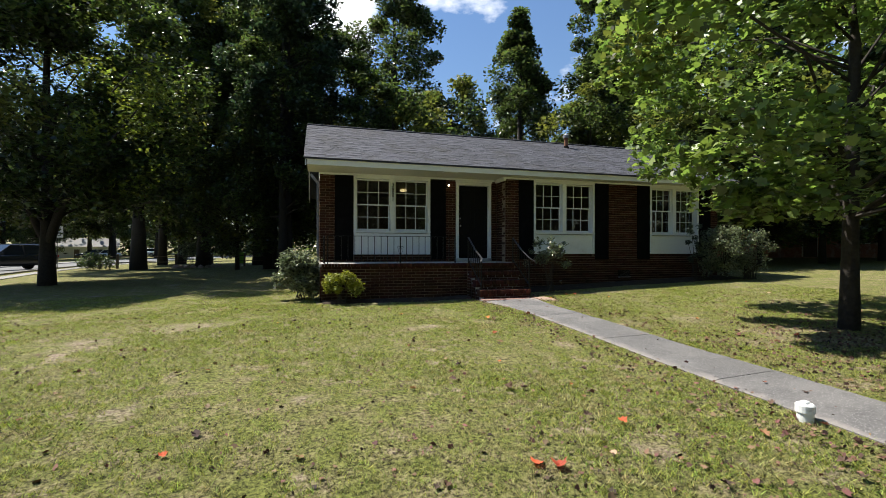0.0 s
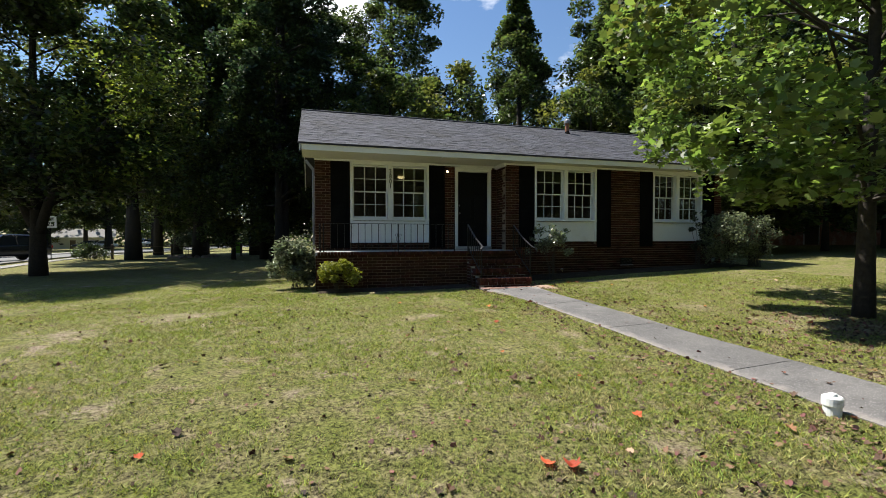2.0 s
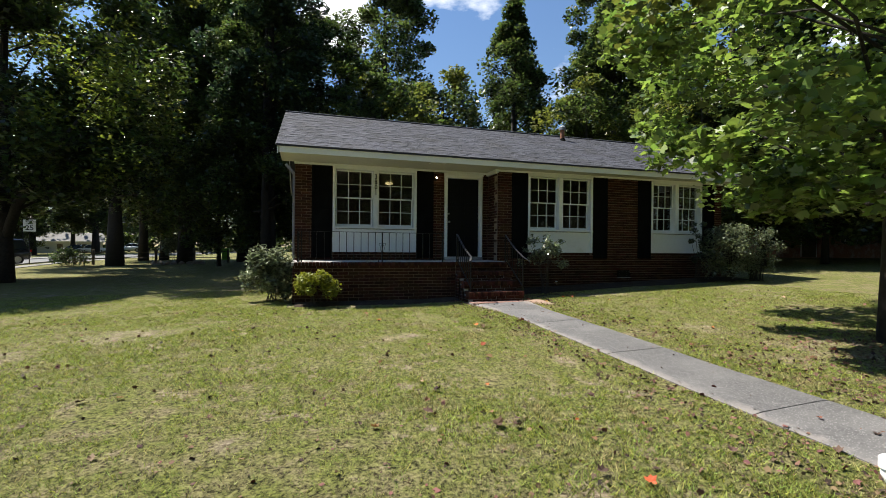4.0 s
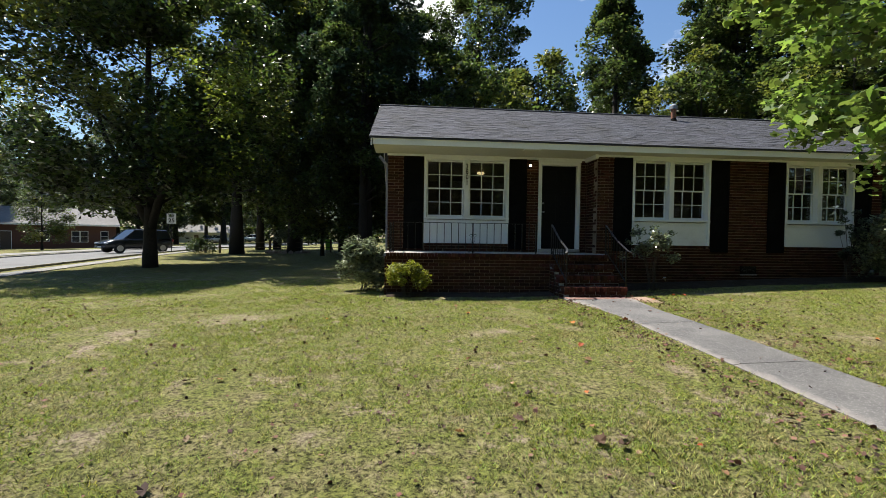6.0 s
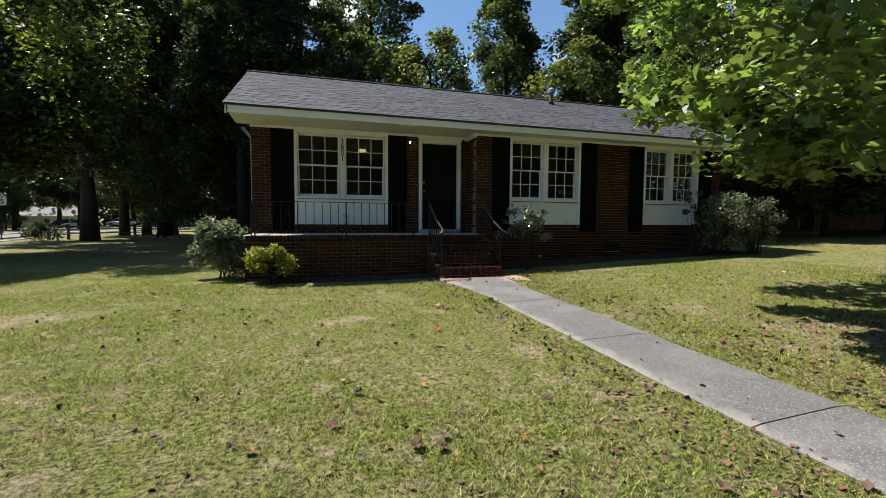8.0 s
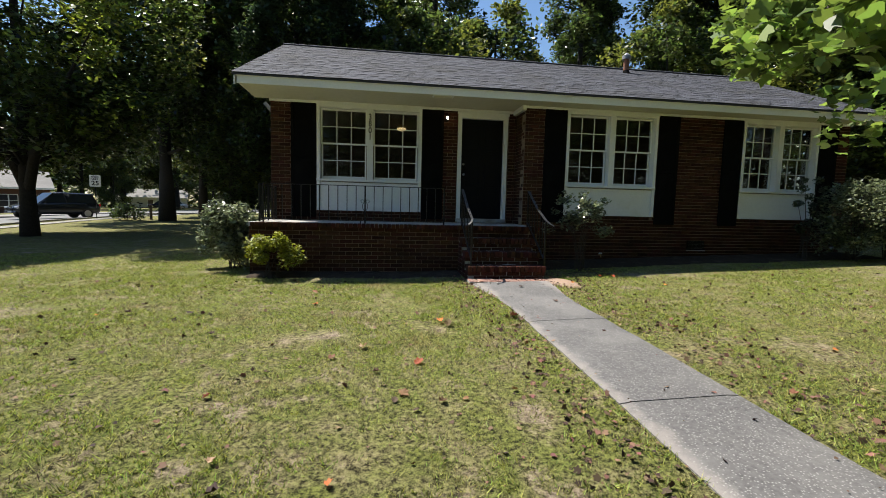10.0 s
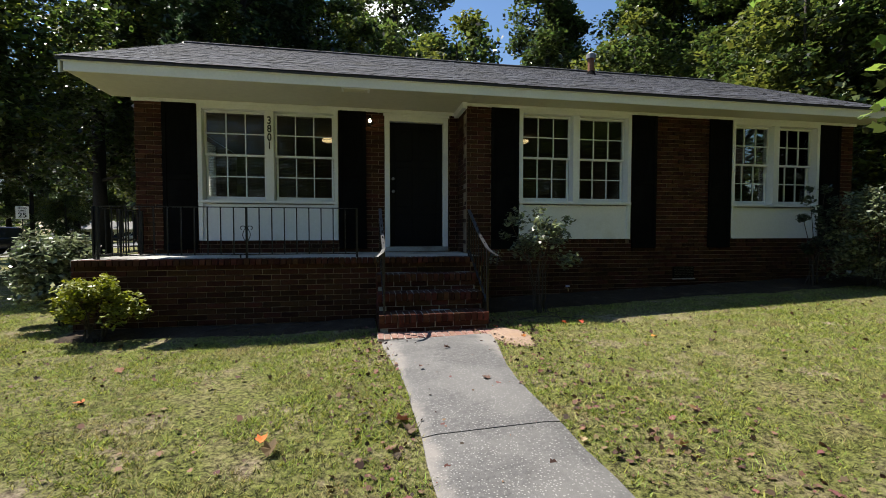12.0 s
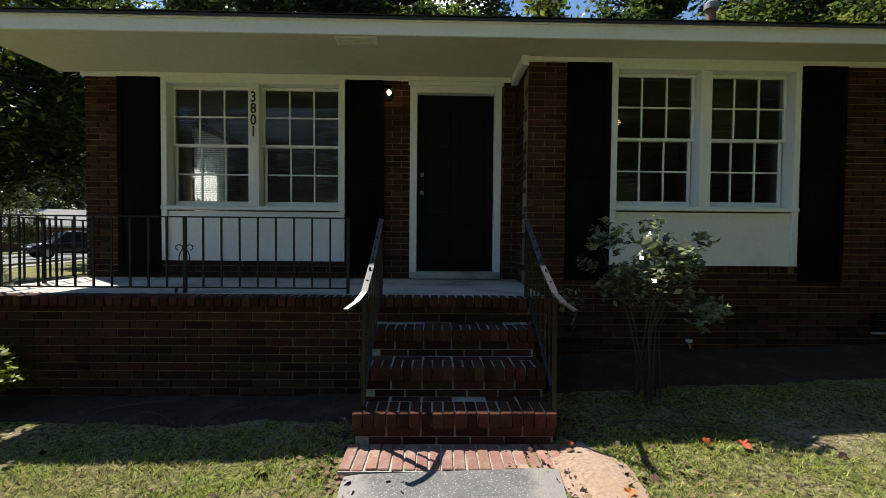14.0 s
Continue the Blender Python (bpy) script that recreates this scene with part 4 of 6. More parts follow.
    if second:
        pick = r.rand(len(clumps)) < second[1]
        mask = np.repeat(pick, per)
        me2 = leaf_mesh("crown", pts[mask], sizes[mask], second[0], seed + 50, lobed)
        ob2 = new("crown", me2)
        ob2.parent = t
        ob2["label"] = "yellowing leaf clumps"
        pts, sizes = pts[~mask], sizes[~mask]
    ob = new("crown", leaf_mesh("crown", pts, sizes, mat, seed + 9, lobed))
    ob.parent = t
    return t


def put(t, x, y, turn=0.0, scale=1.0, sink=0.05):
    t.location = (x, y, ground_z(x, y) - sink)
    t.rotation_euler = (0, 0, turn)
    t.scale = (scale,) * 3
    return t


def again(t, x, y, turn, scale=1.0):
    c = copy_thing(t, pose(x, y, ground_z(x, y) - 0.05, 0, 0, math.degrees(turn)))
    c.scale = (scale,) * 3
    return c


# the young tulip tree on the lawn
put(make_tree("tulip_tree", "young tulip tree with bright lobed leaves on the lawn", "tree", 3, 9.0, 0.10, 1.6, 3.8, M_LEAF_NEAR, 120, 210, 0.128, lobed=True, clump_r=0.75, limb_n=34, inner=0.12, second=(M_LEAF_YEL, 0.06)), 7.8, 3.58)
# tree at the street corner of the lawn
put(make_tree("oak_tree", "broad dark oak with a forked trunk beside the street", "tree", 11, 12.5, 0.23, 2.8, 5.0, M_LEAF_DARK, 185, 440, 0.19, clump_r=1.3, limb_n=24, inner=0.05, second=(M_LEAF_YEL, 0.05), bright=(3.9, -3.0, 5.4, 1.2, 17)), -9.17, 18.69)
# a silk nest of webworms at a branch tip of the street oak
nest = thing("webworm_nest", "pale grey silk webworm nest on an oak branch", "nest", at=(-4.84, 15.48, 7.58))
nb = bmesh.new()
bmesh.ops.create_icosphere(nb, subdivisions=3, radius=0.2)
for v in nb.verts:
    v.co = Vector((v.co.x * 1.1, v.co.y * 0.5, v.co.z * (0.7 + 0.5 * v.co.x / 0.2))) * (0.85 + 0.9 * noise.noise(v.co * 9))
part("silk", nb, M_SILK, nest, "tattered translucent silk", smooth=True)
part("twig", tube(bmesh.new(), [(-1.5, 1.1, -0.9), (-0.6, 0.5, -0.15), (0.1, 0.0, 0.05), (0.5, -0.3, 0.0)], [0.03, 0.02, 0.012, 0.005], 6), M_BARK, nest)
# tall trees behind
sweetgum = put(make_tree("sweetgum_tree", "tall sweetgum rising behind the house", "tree", 21, 19.5, 0.32, 3.5, 3.6, M_LEAF_MID, 85, 300, 0.27, cone=0.75, clump_r=1.25, group="tall trees behind the house"), 15.7, 31)
oak = put(make_tree("oak_tree", "tall dark shade tree behind the house", "tree", 31, 23, 0.42, 4.2, 6.0, M_LEAF_DARK, 110, 330, 0.30, clump_r=1.5, second=(M_LEAF_YEL, 0.06), group="tall trees behind the house"), -10.83, 32.48)
gum2 = put(make_tree("sweetgum_tree", "tall leafy sweetgum with uneven side branches", "tree", 41, 25, 0.36, 4.0, 4.6, M_LEAF_MID, 100, 330, 0.27, cone=0.45, clump_r=1.3, group="tall trees behind the house"), 6.2, 33)
pine = put(make_tree("pine_tree", "tall pine with dark tufted branches", "tree", 51, 22, 0.3, 6.5, 3.6, M_NEEDLE, 75, 260, 0.25, cone=0.5, clump_r=1.0, group="pines"), -8.0, 38)
small = put(make_tree("small_tree", "small leafy understorey tree", "tree", 61, 8.5, 0.12, 1.2, 2.8, M_LEAF_MID, 50, 300, 0.19, clump_r=1.0, second=(M_LEAF_YEL, 0.15), group="understorey trees"), -4.5, 30)
for t, x, y, turn, sc in (
        (gum2, 22.0, 27.5, 1.2, 1.0), (oak, 27.5, 25.5, 2.0, 0.92), (sweetgum, 25.5, 33, 0.7, 1.12), (small, 12.3, 33, 1.0, 1.35), (sweetgum, 19.5, 38, 2.5, 1.0),
        (oak, 1.5, 31.5, 0.5, 0.72), (gum2, -2.6, 30, 2.2, 0.88), (oak, -4.2, 38.5, 4.0, 1.0), (gum2, -12.5, 43, 3.0, 0.95),
        (pine, -1.2, 25.0, 1.0, 0.95), (oak, -7.9, 36.3, 2.7, 0.95), (oak, 33, 19, 1.0, 0.85), (gum2, 37, 27, 0.2, 0.9), (oak, 31, 12, 3.3, 0.8), (small, 25, 20.5, 2.0, 1.2), (small, 31, 15.5, 0.4, 1.1), 
        (small, 3, 26, 4.0, 1.2), (small, -2.2, 29.5, 3.7, 1.3), (small, -9, 44, 1.4, 1.2), (small, 22, 23.0, 3.0, 1.25), (oak, 41, 8, 4.1, 0.85)):
    again(t, x, y, turn, sc)
for i, (across, along, who, sc) in enumerate(((-36, 24, oak, 0.62), (-39, 31, gum2, 0.55), (-36, 38, oak, 0.66), (-40, 43, pine, 0.85), (-37, 50, oak, 0.6), (-38, 58, gum2, 0.6), (-36, 66, oak, 0.66), (-33, 75, oak, 0.7),
                                              (-30, 84, gum2, 0.65), (-22, 92, oak, 0.72), (-12, 88, oak, 0.8), (-5, 76, gum2, 0.75), (-36, 15, oak, 0.62), (-37, 6, gum2, 0.6), (-24.5, 57, small, 0.85), (-18.5, 80, small, 0.9), (-43, 27, oak, 0.75), (-45, 47, gum2, 0.7), (-44, 36, oak, 0.8), (-48, 62, oak, 0.8))):
    p = road_point(across, along)
    again(who, p.x, p.y, i * 1.3, sc)
for t, x, y, turn, sc in ((small, 16.5, 14.5, 0.4, 0.95), (small, 19.0, 13.8, 1.9, 1.05), (oak, 21, 17, 1.0, 0.75), (small, 28, 14, 3.1, 1.1), (small, 21.8, 13.2, 3.3, 1.0), (small, 24.6, 12.6, 4.4, 1.1), (oak, -11.5, 45, 1.0, 0.8), (oak, -30, 80, 0.6, 0.9), (oak, -37, 78, 1.6, 0.95), (gum2, -44, 80, 2.6, 0.9), (oak, -23, 97, 3.3, 0.95), (oak, -51, 86, 4.4, 1.0), (gum2, -41, 99, 5.1, 1.0), (oak, -57, 76, 0.2, 0.95), (oak, -31, 104, 2.2, 1.0), (gum2, -1.4, 24.5, 4.0, 0.66), (small, 4.5, 24, 5.0, 1.2), (small, 9, 27, 1.0, 1.4), (oak, 24, 29, 5.2, 0.8), (small, 17.5, 24, 0.1, 1.3)):
    again(t, x, y, turn, sc)


def far_woods(name, label, line, depth, top, count, seed):
    """A belt of distant woods along a line of points: tufts of foliage with an uneven top."""
    r = np.random.RandomState(seed)
    seg = r.randint(0, len(line) - 1, count)
    f = r.rand(count)
    a = np.array([line[i] for i in seg], float)
    b = np.array([line[i + 1] for i in seg], float)
    p = a + (b - a) * f[:, None] + r.normal(0, depth, (count, 2))
    crest = top * (0.62 + 0.38 * np.sin(p[:, 0] * 0.31 + 1.0) * np.cos(p[:, 1] * 0.23)) + r.normal(0, 1.0, count)
    z = crest * r.rand(count) ** 0.8 - 0.8
    ob = new(name, leaf_mesh(name, np.stack([p[:, 0], p[:, 1], z], 1), 0.7 + 0.7 * r.rand(count), M_LEAF_DARK, seed))
    return tagged(ob, label, "woods", kind="stuff")


far_woods("far_woods", "dark distant woods beyond the neighbouring houses", [(-75, -10), (-68, 30), (-66, 70), (-58, 115), (-30, 128), (0, 110), (25, 75)], 5.0, 19, 42000, 5)
# the south run is out of view, made tall and dense to block skylight
far_woods("far_woods", "dark woods beside the lawn, with an unseen south run added against skylight", [(38, 50), (46, 25), (46, 2), (36, -22), (10, -34), (-20, -34), (-48, -28)], 4.0, 22, 26000, 6)
# trees across the street behind the walk's start: added to block skylight, seen only in the window glass
for x, y, who, sc in ((17, -5, oak, 0.8), (12, -12, oak, 0.8), (3, -18, oak, 0.85), (7, -21, oak, 0.95), (14, -16, gum2, 0.85), (21, -11, oak, 0.95), (24, -3, gum2, 0.9), (27, 4, oak, 0.9), (2, -27, gum2, 1.0), (17, -25, oak, 1.0)):
    again(who, x, y, x, sc)


# ---- materials of the things ----
M_TYRE = material("tyre_rubber", (0.02, 0.02, 0.02), 0.9, grain=0.2)
M_RIM = material("alloy_rim", (0.5, 0.5, 0.52), 0.35, 0.8)
M_CARGLASS = material("car_glass", (0.02, 0.025, 0.03), 0.06, spec=0.8)
M_CHROME = material("chrome", (0.7, 0.7, 0.72), 0.15, 1.0)
M_HEADLIGHT = material("headlight", (0.75, 0.77, 0.8), 0.1, spec=0.8)
M_TAIL = material("tail_light", (0.35, 0.015, 0.012), 0.2)
M_SIGN = material("sign_face", (0.72, 0.73, 0.72), 0.4, grain=0.08, grain_scale=12)
M_SIGNBACK = material("sign_letters", (0.015, 0.015, 0.015), 0.6)
M_WOOD = material("weathered_wood", (0.10, 0.075, 0.055), 0.9, grain=0.35, grain_scale=20, bump=0.5, bump_scale=40)
M_PVC = material("white_pvc", (0.75, 0.76, 0.74), 0.5, grain=0.08, grain_scale=25, stain=(0.45, 0.42, 0.36), stain_scale=14, stain_at=(0.5, 0.7), stain_fac=0.7)
M_GREENBIN = material("green_plastic", (0.16, 0.42, 0.03), 0.5)
M_ROOF2 = material("pale_shingle_roof", (0.21, 0.203, 0.195), 0.9, grain=0.2, grain_scale=5, stain=(0.17, 0.165, 0.155), stain_scale=0.4, bump=0.3)
M_BRICK2 = material("far_brick", (0.11, 0.05, 0.034), 0.9, grain=0.25, grain_scale=14, stain=(0.1, 0.05, 0.04), stain_scale=1.5, bump=0.4)
M_SIDING = material("pale_siding", (0.62, 0.63, 0.62), 0.7, grain=0.06, grain_scale=6)
M_DARKPANE = material("dark_pane", (0.02, 0.022, 0.025), 0.08, spec=0.7)
M_STONE = material("edging_stone", (0.3, 0.24, 0.2), 0.9, grain=0.3, grain_scale=14, bump=0.5)
M_DRY = material("dry_leaf", (0.20, 0.105, 0.05), 0.8, vary="object", spread=0.6, grain=0.3, grain_scale=60, through_light=0.2)
M_DARKLEAF = material("rotted_leaf", (0.075, 0.042, 0.028), 0.85, vary="object", spread=0.5, grain=0.3, grain_scale=60)
M_ORANGE = material("orange_leaf", (0.52, 0.13, 0.035), 0.7, vary="object", spread=0.4, grain=0.25, grain_scale=60, through_light=0.25)
M_TAN = material("pale_dry_leaf", (0.42, 0.29, 0.18), 0.8, vary="object", spread=0.4, grain=0.2, grain_scale=60, through_light=0.2)
M_LITTER = material("leaf_litter", (0.12, 0.062, 0.04), 0.85, vary="island", spread=0.85)
M_TWIG = material("twig", (0.05, 0.038, 0.028), 0.9, grain=0.3)
M_PORCHLIGHT = lamp_material("porch_light_glow", (1.0, 0.78, 0.48), 5.0)
M_ROOMLIGHT = lamp_material("room_light_glow", (1.0, 0.66, 0.30), 0.55)


# ---- porch railing ----
def railing(name, label, a, b, z0, z1, count, posts):
    """An iron railing from a to b: top and bottom rail, square balusters, posts."""
    a, b = Vector(a), Vector(b)
    t = thing(name, label, "railing", "porch railings", at=(a.x, a.y, z0))
    d = b - a
    h = z1 - z0
    part("top_rail", bar(bmesh.new(), (0, 0, h), (d.x, d.y, h), 0.034, 0.012), M_IRON, t)
    part("bottom_rail", bar(bmesh.new(), (0, 0, 0.045), (d.x, d.y, 0.045), 0.026, 0.012), M_IRON, t)
    for i in range(count + 1):
        p = d * (i / count)
        part("baluster", bar(bmesh.new(), (p.x, p.y, 0.048), (p.x, p.y, h), 0.014, 0.014), M_IRON, t)
    for s in posts:
        p = d * s
        part("post", bar(bmesh.new(), (p.x, p.y, -0.003), (p.x, p.y, h + 0.002), 0.026, 0.026), M_IRON, t)
    return t


RAIL_Y = 9.86
front_rail = railing("porch_railing", "low black wrought-iron railing along the porch edge", (0.576, RAIL_Y, 0), (3.746, RAIL_Y, 0), PORCH_Z - 0.004, 1.66, 20, (0.0, 0.55, 1.0))
part("foot", bar(bmesh.new(), (1.664, 0, -0.003), (1.664, 0, 0.045), 0.016, 0.016), M_IRON, front_rail)
railing("porch_railing", "low black wrought-iron railing at the porch end", (0.50, RAIL_Y + 0.04, 0), (0.50, WALL_A - 0.03, 0), PORCH_Z - 0.004, 1.655, 9, (0.02, 0.5, 0.98))
# scroll ornament at the middle post
sc = bmesh.new()
sx = 2.32 - 0.576
for s in (-1, 1):
    pts = []
    for i in range(15):
        a = i / 14
        pts.append((sx + s * (0.012 + 0.035 * math.sin(a * math.pi)), -0.012, 0.22 + 0.17 * a))
    for i in range(10):
        a = i / 9 * 4.4
        pts.append((sx + s * (0.045 - 0.03 * math.cos(a)), -0.012, 0.395 + 0.025 * math.sin(a)))
    tube(sc, pts, [0.005] * len(pts), 5)
part("scroll", sc, M_IRON, front_rail, "small wrought scroll ornament")


def step_rail(x, out):
    t = thing("step_handrail", "black iron handrail with a glossy flat top beside the steps", "railing", "step handrails", at=(x, 8.78, 0.15))
    line = [(0, 0.93, 1.50), (0, 0.42, 1.18), (0.0, 0.0, 0.99), (out * 0.03, -0.09, 0.945), (out * 0.085, -0.16, 0.905)]
    hb = bmesh.new()
    for p, q in zip(line, line[1:]):
        bar(hb, p, q, 0.040, 0.012)
    part("handrail", hb, M_RAILTOP, t, "glossy black flat top bar")
    curl = [(out * 0.085, -0.16, 0.905), (out * 0.08, -0.165, 0.86), (out * 0.06, -0.165, 0.82), (out * 0.065, -0.165, 0.795), (out * 0.08, -0.165, 0.81)]
    part("scroll_end", tube(bmesh.new(), curl, [0.007] * 5, 6), M_IRON, t)
    part("lower_rail", bar(bmesh.new(), (0, 0.93, 0.93), (0, 0.0, 0.33), 0.026, 0.012), M_IRON, t)
    part("newel_post", bar(bmesh.new(), (0, 0, -0.1), (0, 0, 0.985), 0.026, 0.026), M_IRON, t)
    part("post", bar(bmesh.new(), (0, 0.93, 0.84), (0, 0.93, 1.50), 0.026, 0.026), M_IRON, t)
    for i in range(1, 7):
        y = 0.93 * i / 7
        part("baluster", bar(bmesh.new(), (0, y, 0.33 + 0.6 * i / 7), (0, y, (0.99 + 0.51 * i / 7)), 0.013, 0.013), M_IRON, t)


step_rail(4.055, -1)
step_rail(5.295, 1)

# ---- wall lamp, number, fittings ----
lamp = thing("wall_lamp", "small lit porch lamp on a dark bracket beside the door", "lamp", at=(3.965, WALL_A, 3.17))
lb = bmesh.new()
rod(lb, (0, 0.004, 0), (0, -0.02, 0), 0.05, sides=14)
tube(lb, [(0, -0.02, 0), (0, -0.07, 0.02), (0, -0.085, 0.05)], [0.011, 0.009, 0.009], 8)
rod(lb, (0, -0.085, 0.045), (0, -0.085, 0.085), 0.045, 0.02, sides=12)
part("bracket", lb, M_BLACK, lamp, smooth=False)
gb = bmesh.new()
bmesh.ops.create_uvsphere(gb, u_segments=14, v_segments=10, radius=0.026, matrix=Matrix.Translation((0, -0.085, 0.012)) @ Matrix.Diagonal((1, 1, 1.25, 1)))
part("glass_globe", gb, M_PORCHLIGHT, lamp, "glowing warm glass globe", smooth=True)


def text_part(name, body, size, place, rot, mat, parent=None, depth=0.004, label=""):
    cu = bpy.data.curves.new(name, "FONT")
    cu.body, cu.size, cu.extrude, cu.align_x, cu.align_y = body, size, depth, "CENTER", "CENTER"
    cu.offset = size * 0.018
    tmp = bpy.data.objects.new(name, cu)
    scene.collection.objects.link(tmp)
    bpy.context.view_layer.update()
    me = bpy.data.meshes.new_from_object(tmp.evaluated_get(bpy.context.evaluated_depsgraph_get()))
    bpy.data.objects.remove(tmp)
    me.materials.clear()
    me.materials.append(mat)
    ob = new(name, me)
    ob.location, ob.rotation_euler = place, rot
    if parent:
        ob.parent = parent
    if label:
        ob["label"] = label
    return ob


number = thing("house_number", "black house number digits down the white mullion", "house number", at=((WIN_A[0] + WIN_A[1]) / 2, WALL_A - 0.020, 3.0))
for i, ch in enumerate("3801"):
    d = text_part("digit", ch, 0.17, (0, 0, 0.125 - 0.134 * i), (math.pi / 2, 0, 0), M_SIGNBACK, number, 0.005)
    d.scale = (0.8, 1, 1)
pipe = thing("vent_pipe", "rusty metal roof vent pipe with a grey cap", "vent pipe", at=(9.35, 13.75, 5.14))
part("pipe", rod(bmesh.new(), (0, 0, -0.05), (0, 0, 0.42), 0.075, sides=14), M_RUST, pipe)
part("cap", rod(rod(bmesh.new(), (0, 0, 0.40), (0, 0, 0.50), 0.12, 0.12, sides=16), (0, 0, 0.50), (0, 0, 0.57), 0.12, 0.03, sides=16), M_METAL, pipe)
part("flashing", rod(bmesh.new(), (0, -0.02, -0.04), (0, 0, 0.10), 0.13, 0.075, sides=14), M_BLACK, pipe)
cv = thing("crawl_vent", "dark metal crawl-space vent in the brick base", "vent", at=(9.46, WALL_B, 0.62))
part("vent_frame", boxed(-0.21, 0.21, -0.012, 0.03, -0.1, 0.1, bevel=0.004), M_BLACK, cv)
for i in range(6):
    part("slat", boxed(-0.19, 0.19, -0.022, -0.010, -0.08 + i * 0.03, -0.068 + i * 0.03), M_IRON, cv)
part("ledge", boxed(-0.22, 0.22, -0.03, 0.0, -0.125, -0.105), M_SLAB, cv, "pale mortar ledge")
sp = thing("hose_tap", "small pale garden tap on the shaded brick base", "tap", at=(7.2, WALL_B, 0.40))
part("pipe", rod(bmesh.new(), (0, 0.02, 0), (0, -0.09, 0), 0.012), M_BRASS, sp)
part("handle", rod(bmesh.new(), (0, -0.09, 0.02), (0, -0.09, 0.045), 0.035, sides=12), M_PVC, sp)
part("spout", tube(bmesh.new(), [(0, -0.07, 0), (0, -0.11, -0.01), (0, -0.12, -0.05)], [0.012, 0.012, 0.01]), M_BRASS, sp)
plate = thing("soffit_vent", "flat painted vent plate under the porch soffit", "vent", at=(3.74, 10.28, 3.396))
part("frame", boxed(-0.2, 0.2, -0.09, 0.09, -0.008, 0.003, bevel=0.003), M_WHITE, plate)
for i in range(5):
    part("slat", boxed(-0.17, 0.17, -0.066 + i * 0.03, -0.056 + i * 0.03, -0.014, -0.008), M_SOFFIT, plate)
ds = thing("downspout", "grey metal downspout at the house corner", "downspout", at=(LEFT - 0.04, WALL_A + 0.55, 0))
part("pipe", boxed(-0.03, 0.03, -0.04, 0.04, 0.12, 3.2, bevel=0.01), M_METAL, ds)
part("elbow", bar(bmesh.new(), (0, 0, 3.18), (-0.2, 0, 3.42), 0.06, 0.07), M_METAL, ds)
for z in (0.8, 2.4):
    part("strap", boxed(-0.034, 0.045, -0.05, 0.05, z, z + 0.03), M_METAL, ds)

for x, y, z, what in ((3.12, 13.6, 3.385, "porch room"), (7.3, 12.9, 3.385, "next room")):
    cl = thing("ceiling_light", "dim warm ceiling light inside the room", "lamp", "room lights", at=(x, y, z))
    part("fitting", rod(bmesh.new(), (0, 0, 0.004), (0, 0, -0.05), 0.10, sides=16), M_BRASS, cl)
    b2 = bmesh.new()
    bmesh.ops.create_uvsphere(b2, u_segments=16, v_segments=8, radius=0.12, matrix=Matrix.Translation((0, 0, -0.07)) @ Matrix.Diagonal((1, 1, 0.45, 1)))
    part("shade", b2, M_ROOMLIGHT, cl, "glowing amber glass bowl", smooth=True)

# ---- the capped pipe by the walk ----
co = thing("cleanout_pipe", "short dirty white plastic pipe with a cap beside the walk", "pipe", at=(4.02, 1.56, ground_z(4.02, 1.56) - 0.01))
co.scale = (0.8, 0.8, 0.85)
part("pipe", rod(bmesh.new(), (0, 0, -0.05), (0, 0, 0.11), 0.068, 0.072, sides=20), M_PVC, co)
cb = rod(bmesh.new(), (0, 0, 0.10), (0, 0, 0.165), 0.083, sides=20)
rod(cb, (0, 0, 0.165), (0, 0, 0.178), 0.083, 0.07, sides=20)
part("cap", cb, M_PVC, co)
part("cap_nut", boxed(-0.03, 0.03, -0.03, 0.03, 0.176, 0.20, bevel=0.006), M_PVC, co)


# ---- shrubs ----
def shrub(name, label, x, y, seed, rx, ry, h, mat, leaves, leaf, stems=12, lo=0.25, clumps=26, open_=0.0, lean=(0, 0)):
    r = np.random.RandomState(seed)
    t = thing(name, label, "shrub", at=(x, y, ground_z(x, y) - 0.03))
    ends = []
    for i in range(clumps):
        a, q = r.rand() * math.tau, math.sqrt(r.rand())
        z = h * (lo + (1 - lo) * (0.15 + 0.85 * r.rand()))
        k = math.sin(math.pi * min(0.97, 0.25 + 0.62 * z / h)) ** 0.6
        ends.append((rx * q * k * math.cos(a) + lean[0] * z, ry * q * k * math.sin(a) + lean[1] * z, z * (1 - 0.12 * q)))
    for e in ends[:stems]:
        m = Vector((e[0] * 0.35, e[1] * 0.35, e[2] * 0.55))
        part("stem", tube(bmesh.new(), [(r.normal(0, 0.06) + e[0] * 0.22, r.normal(0, 0.06) + e[1] * 0.22, 0), m, e], [0.010, 0.007, 0.003], 5), M_TWIG, t)
    c_r = (rx + ry) / 2 * (0.34 - 0.14 * open_)
    pts = crown_points(r, [(*e, c_r * (0.7 + 0.6 * r.rand())) for e in ends], leaves // clumps, 0.9)
    ob = new("foliage", leaf_mesh("foliage", pts, leaf * (0.6 + 0.8 * r.rand(len(pts))), mat, seed + 3))
    ob.parent = t
    return t


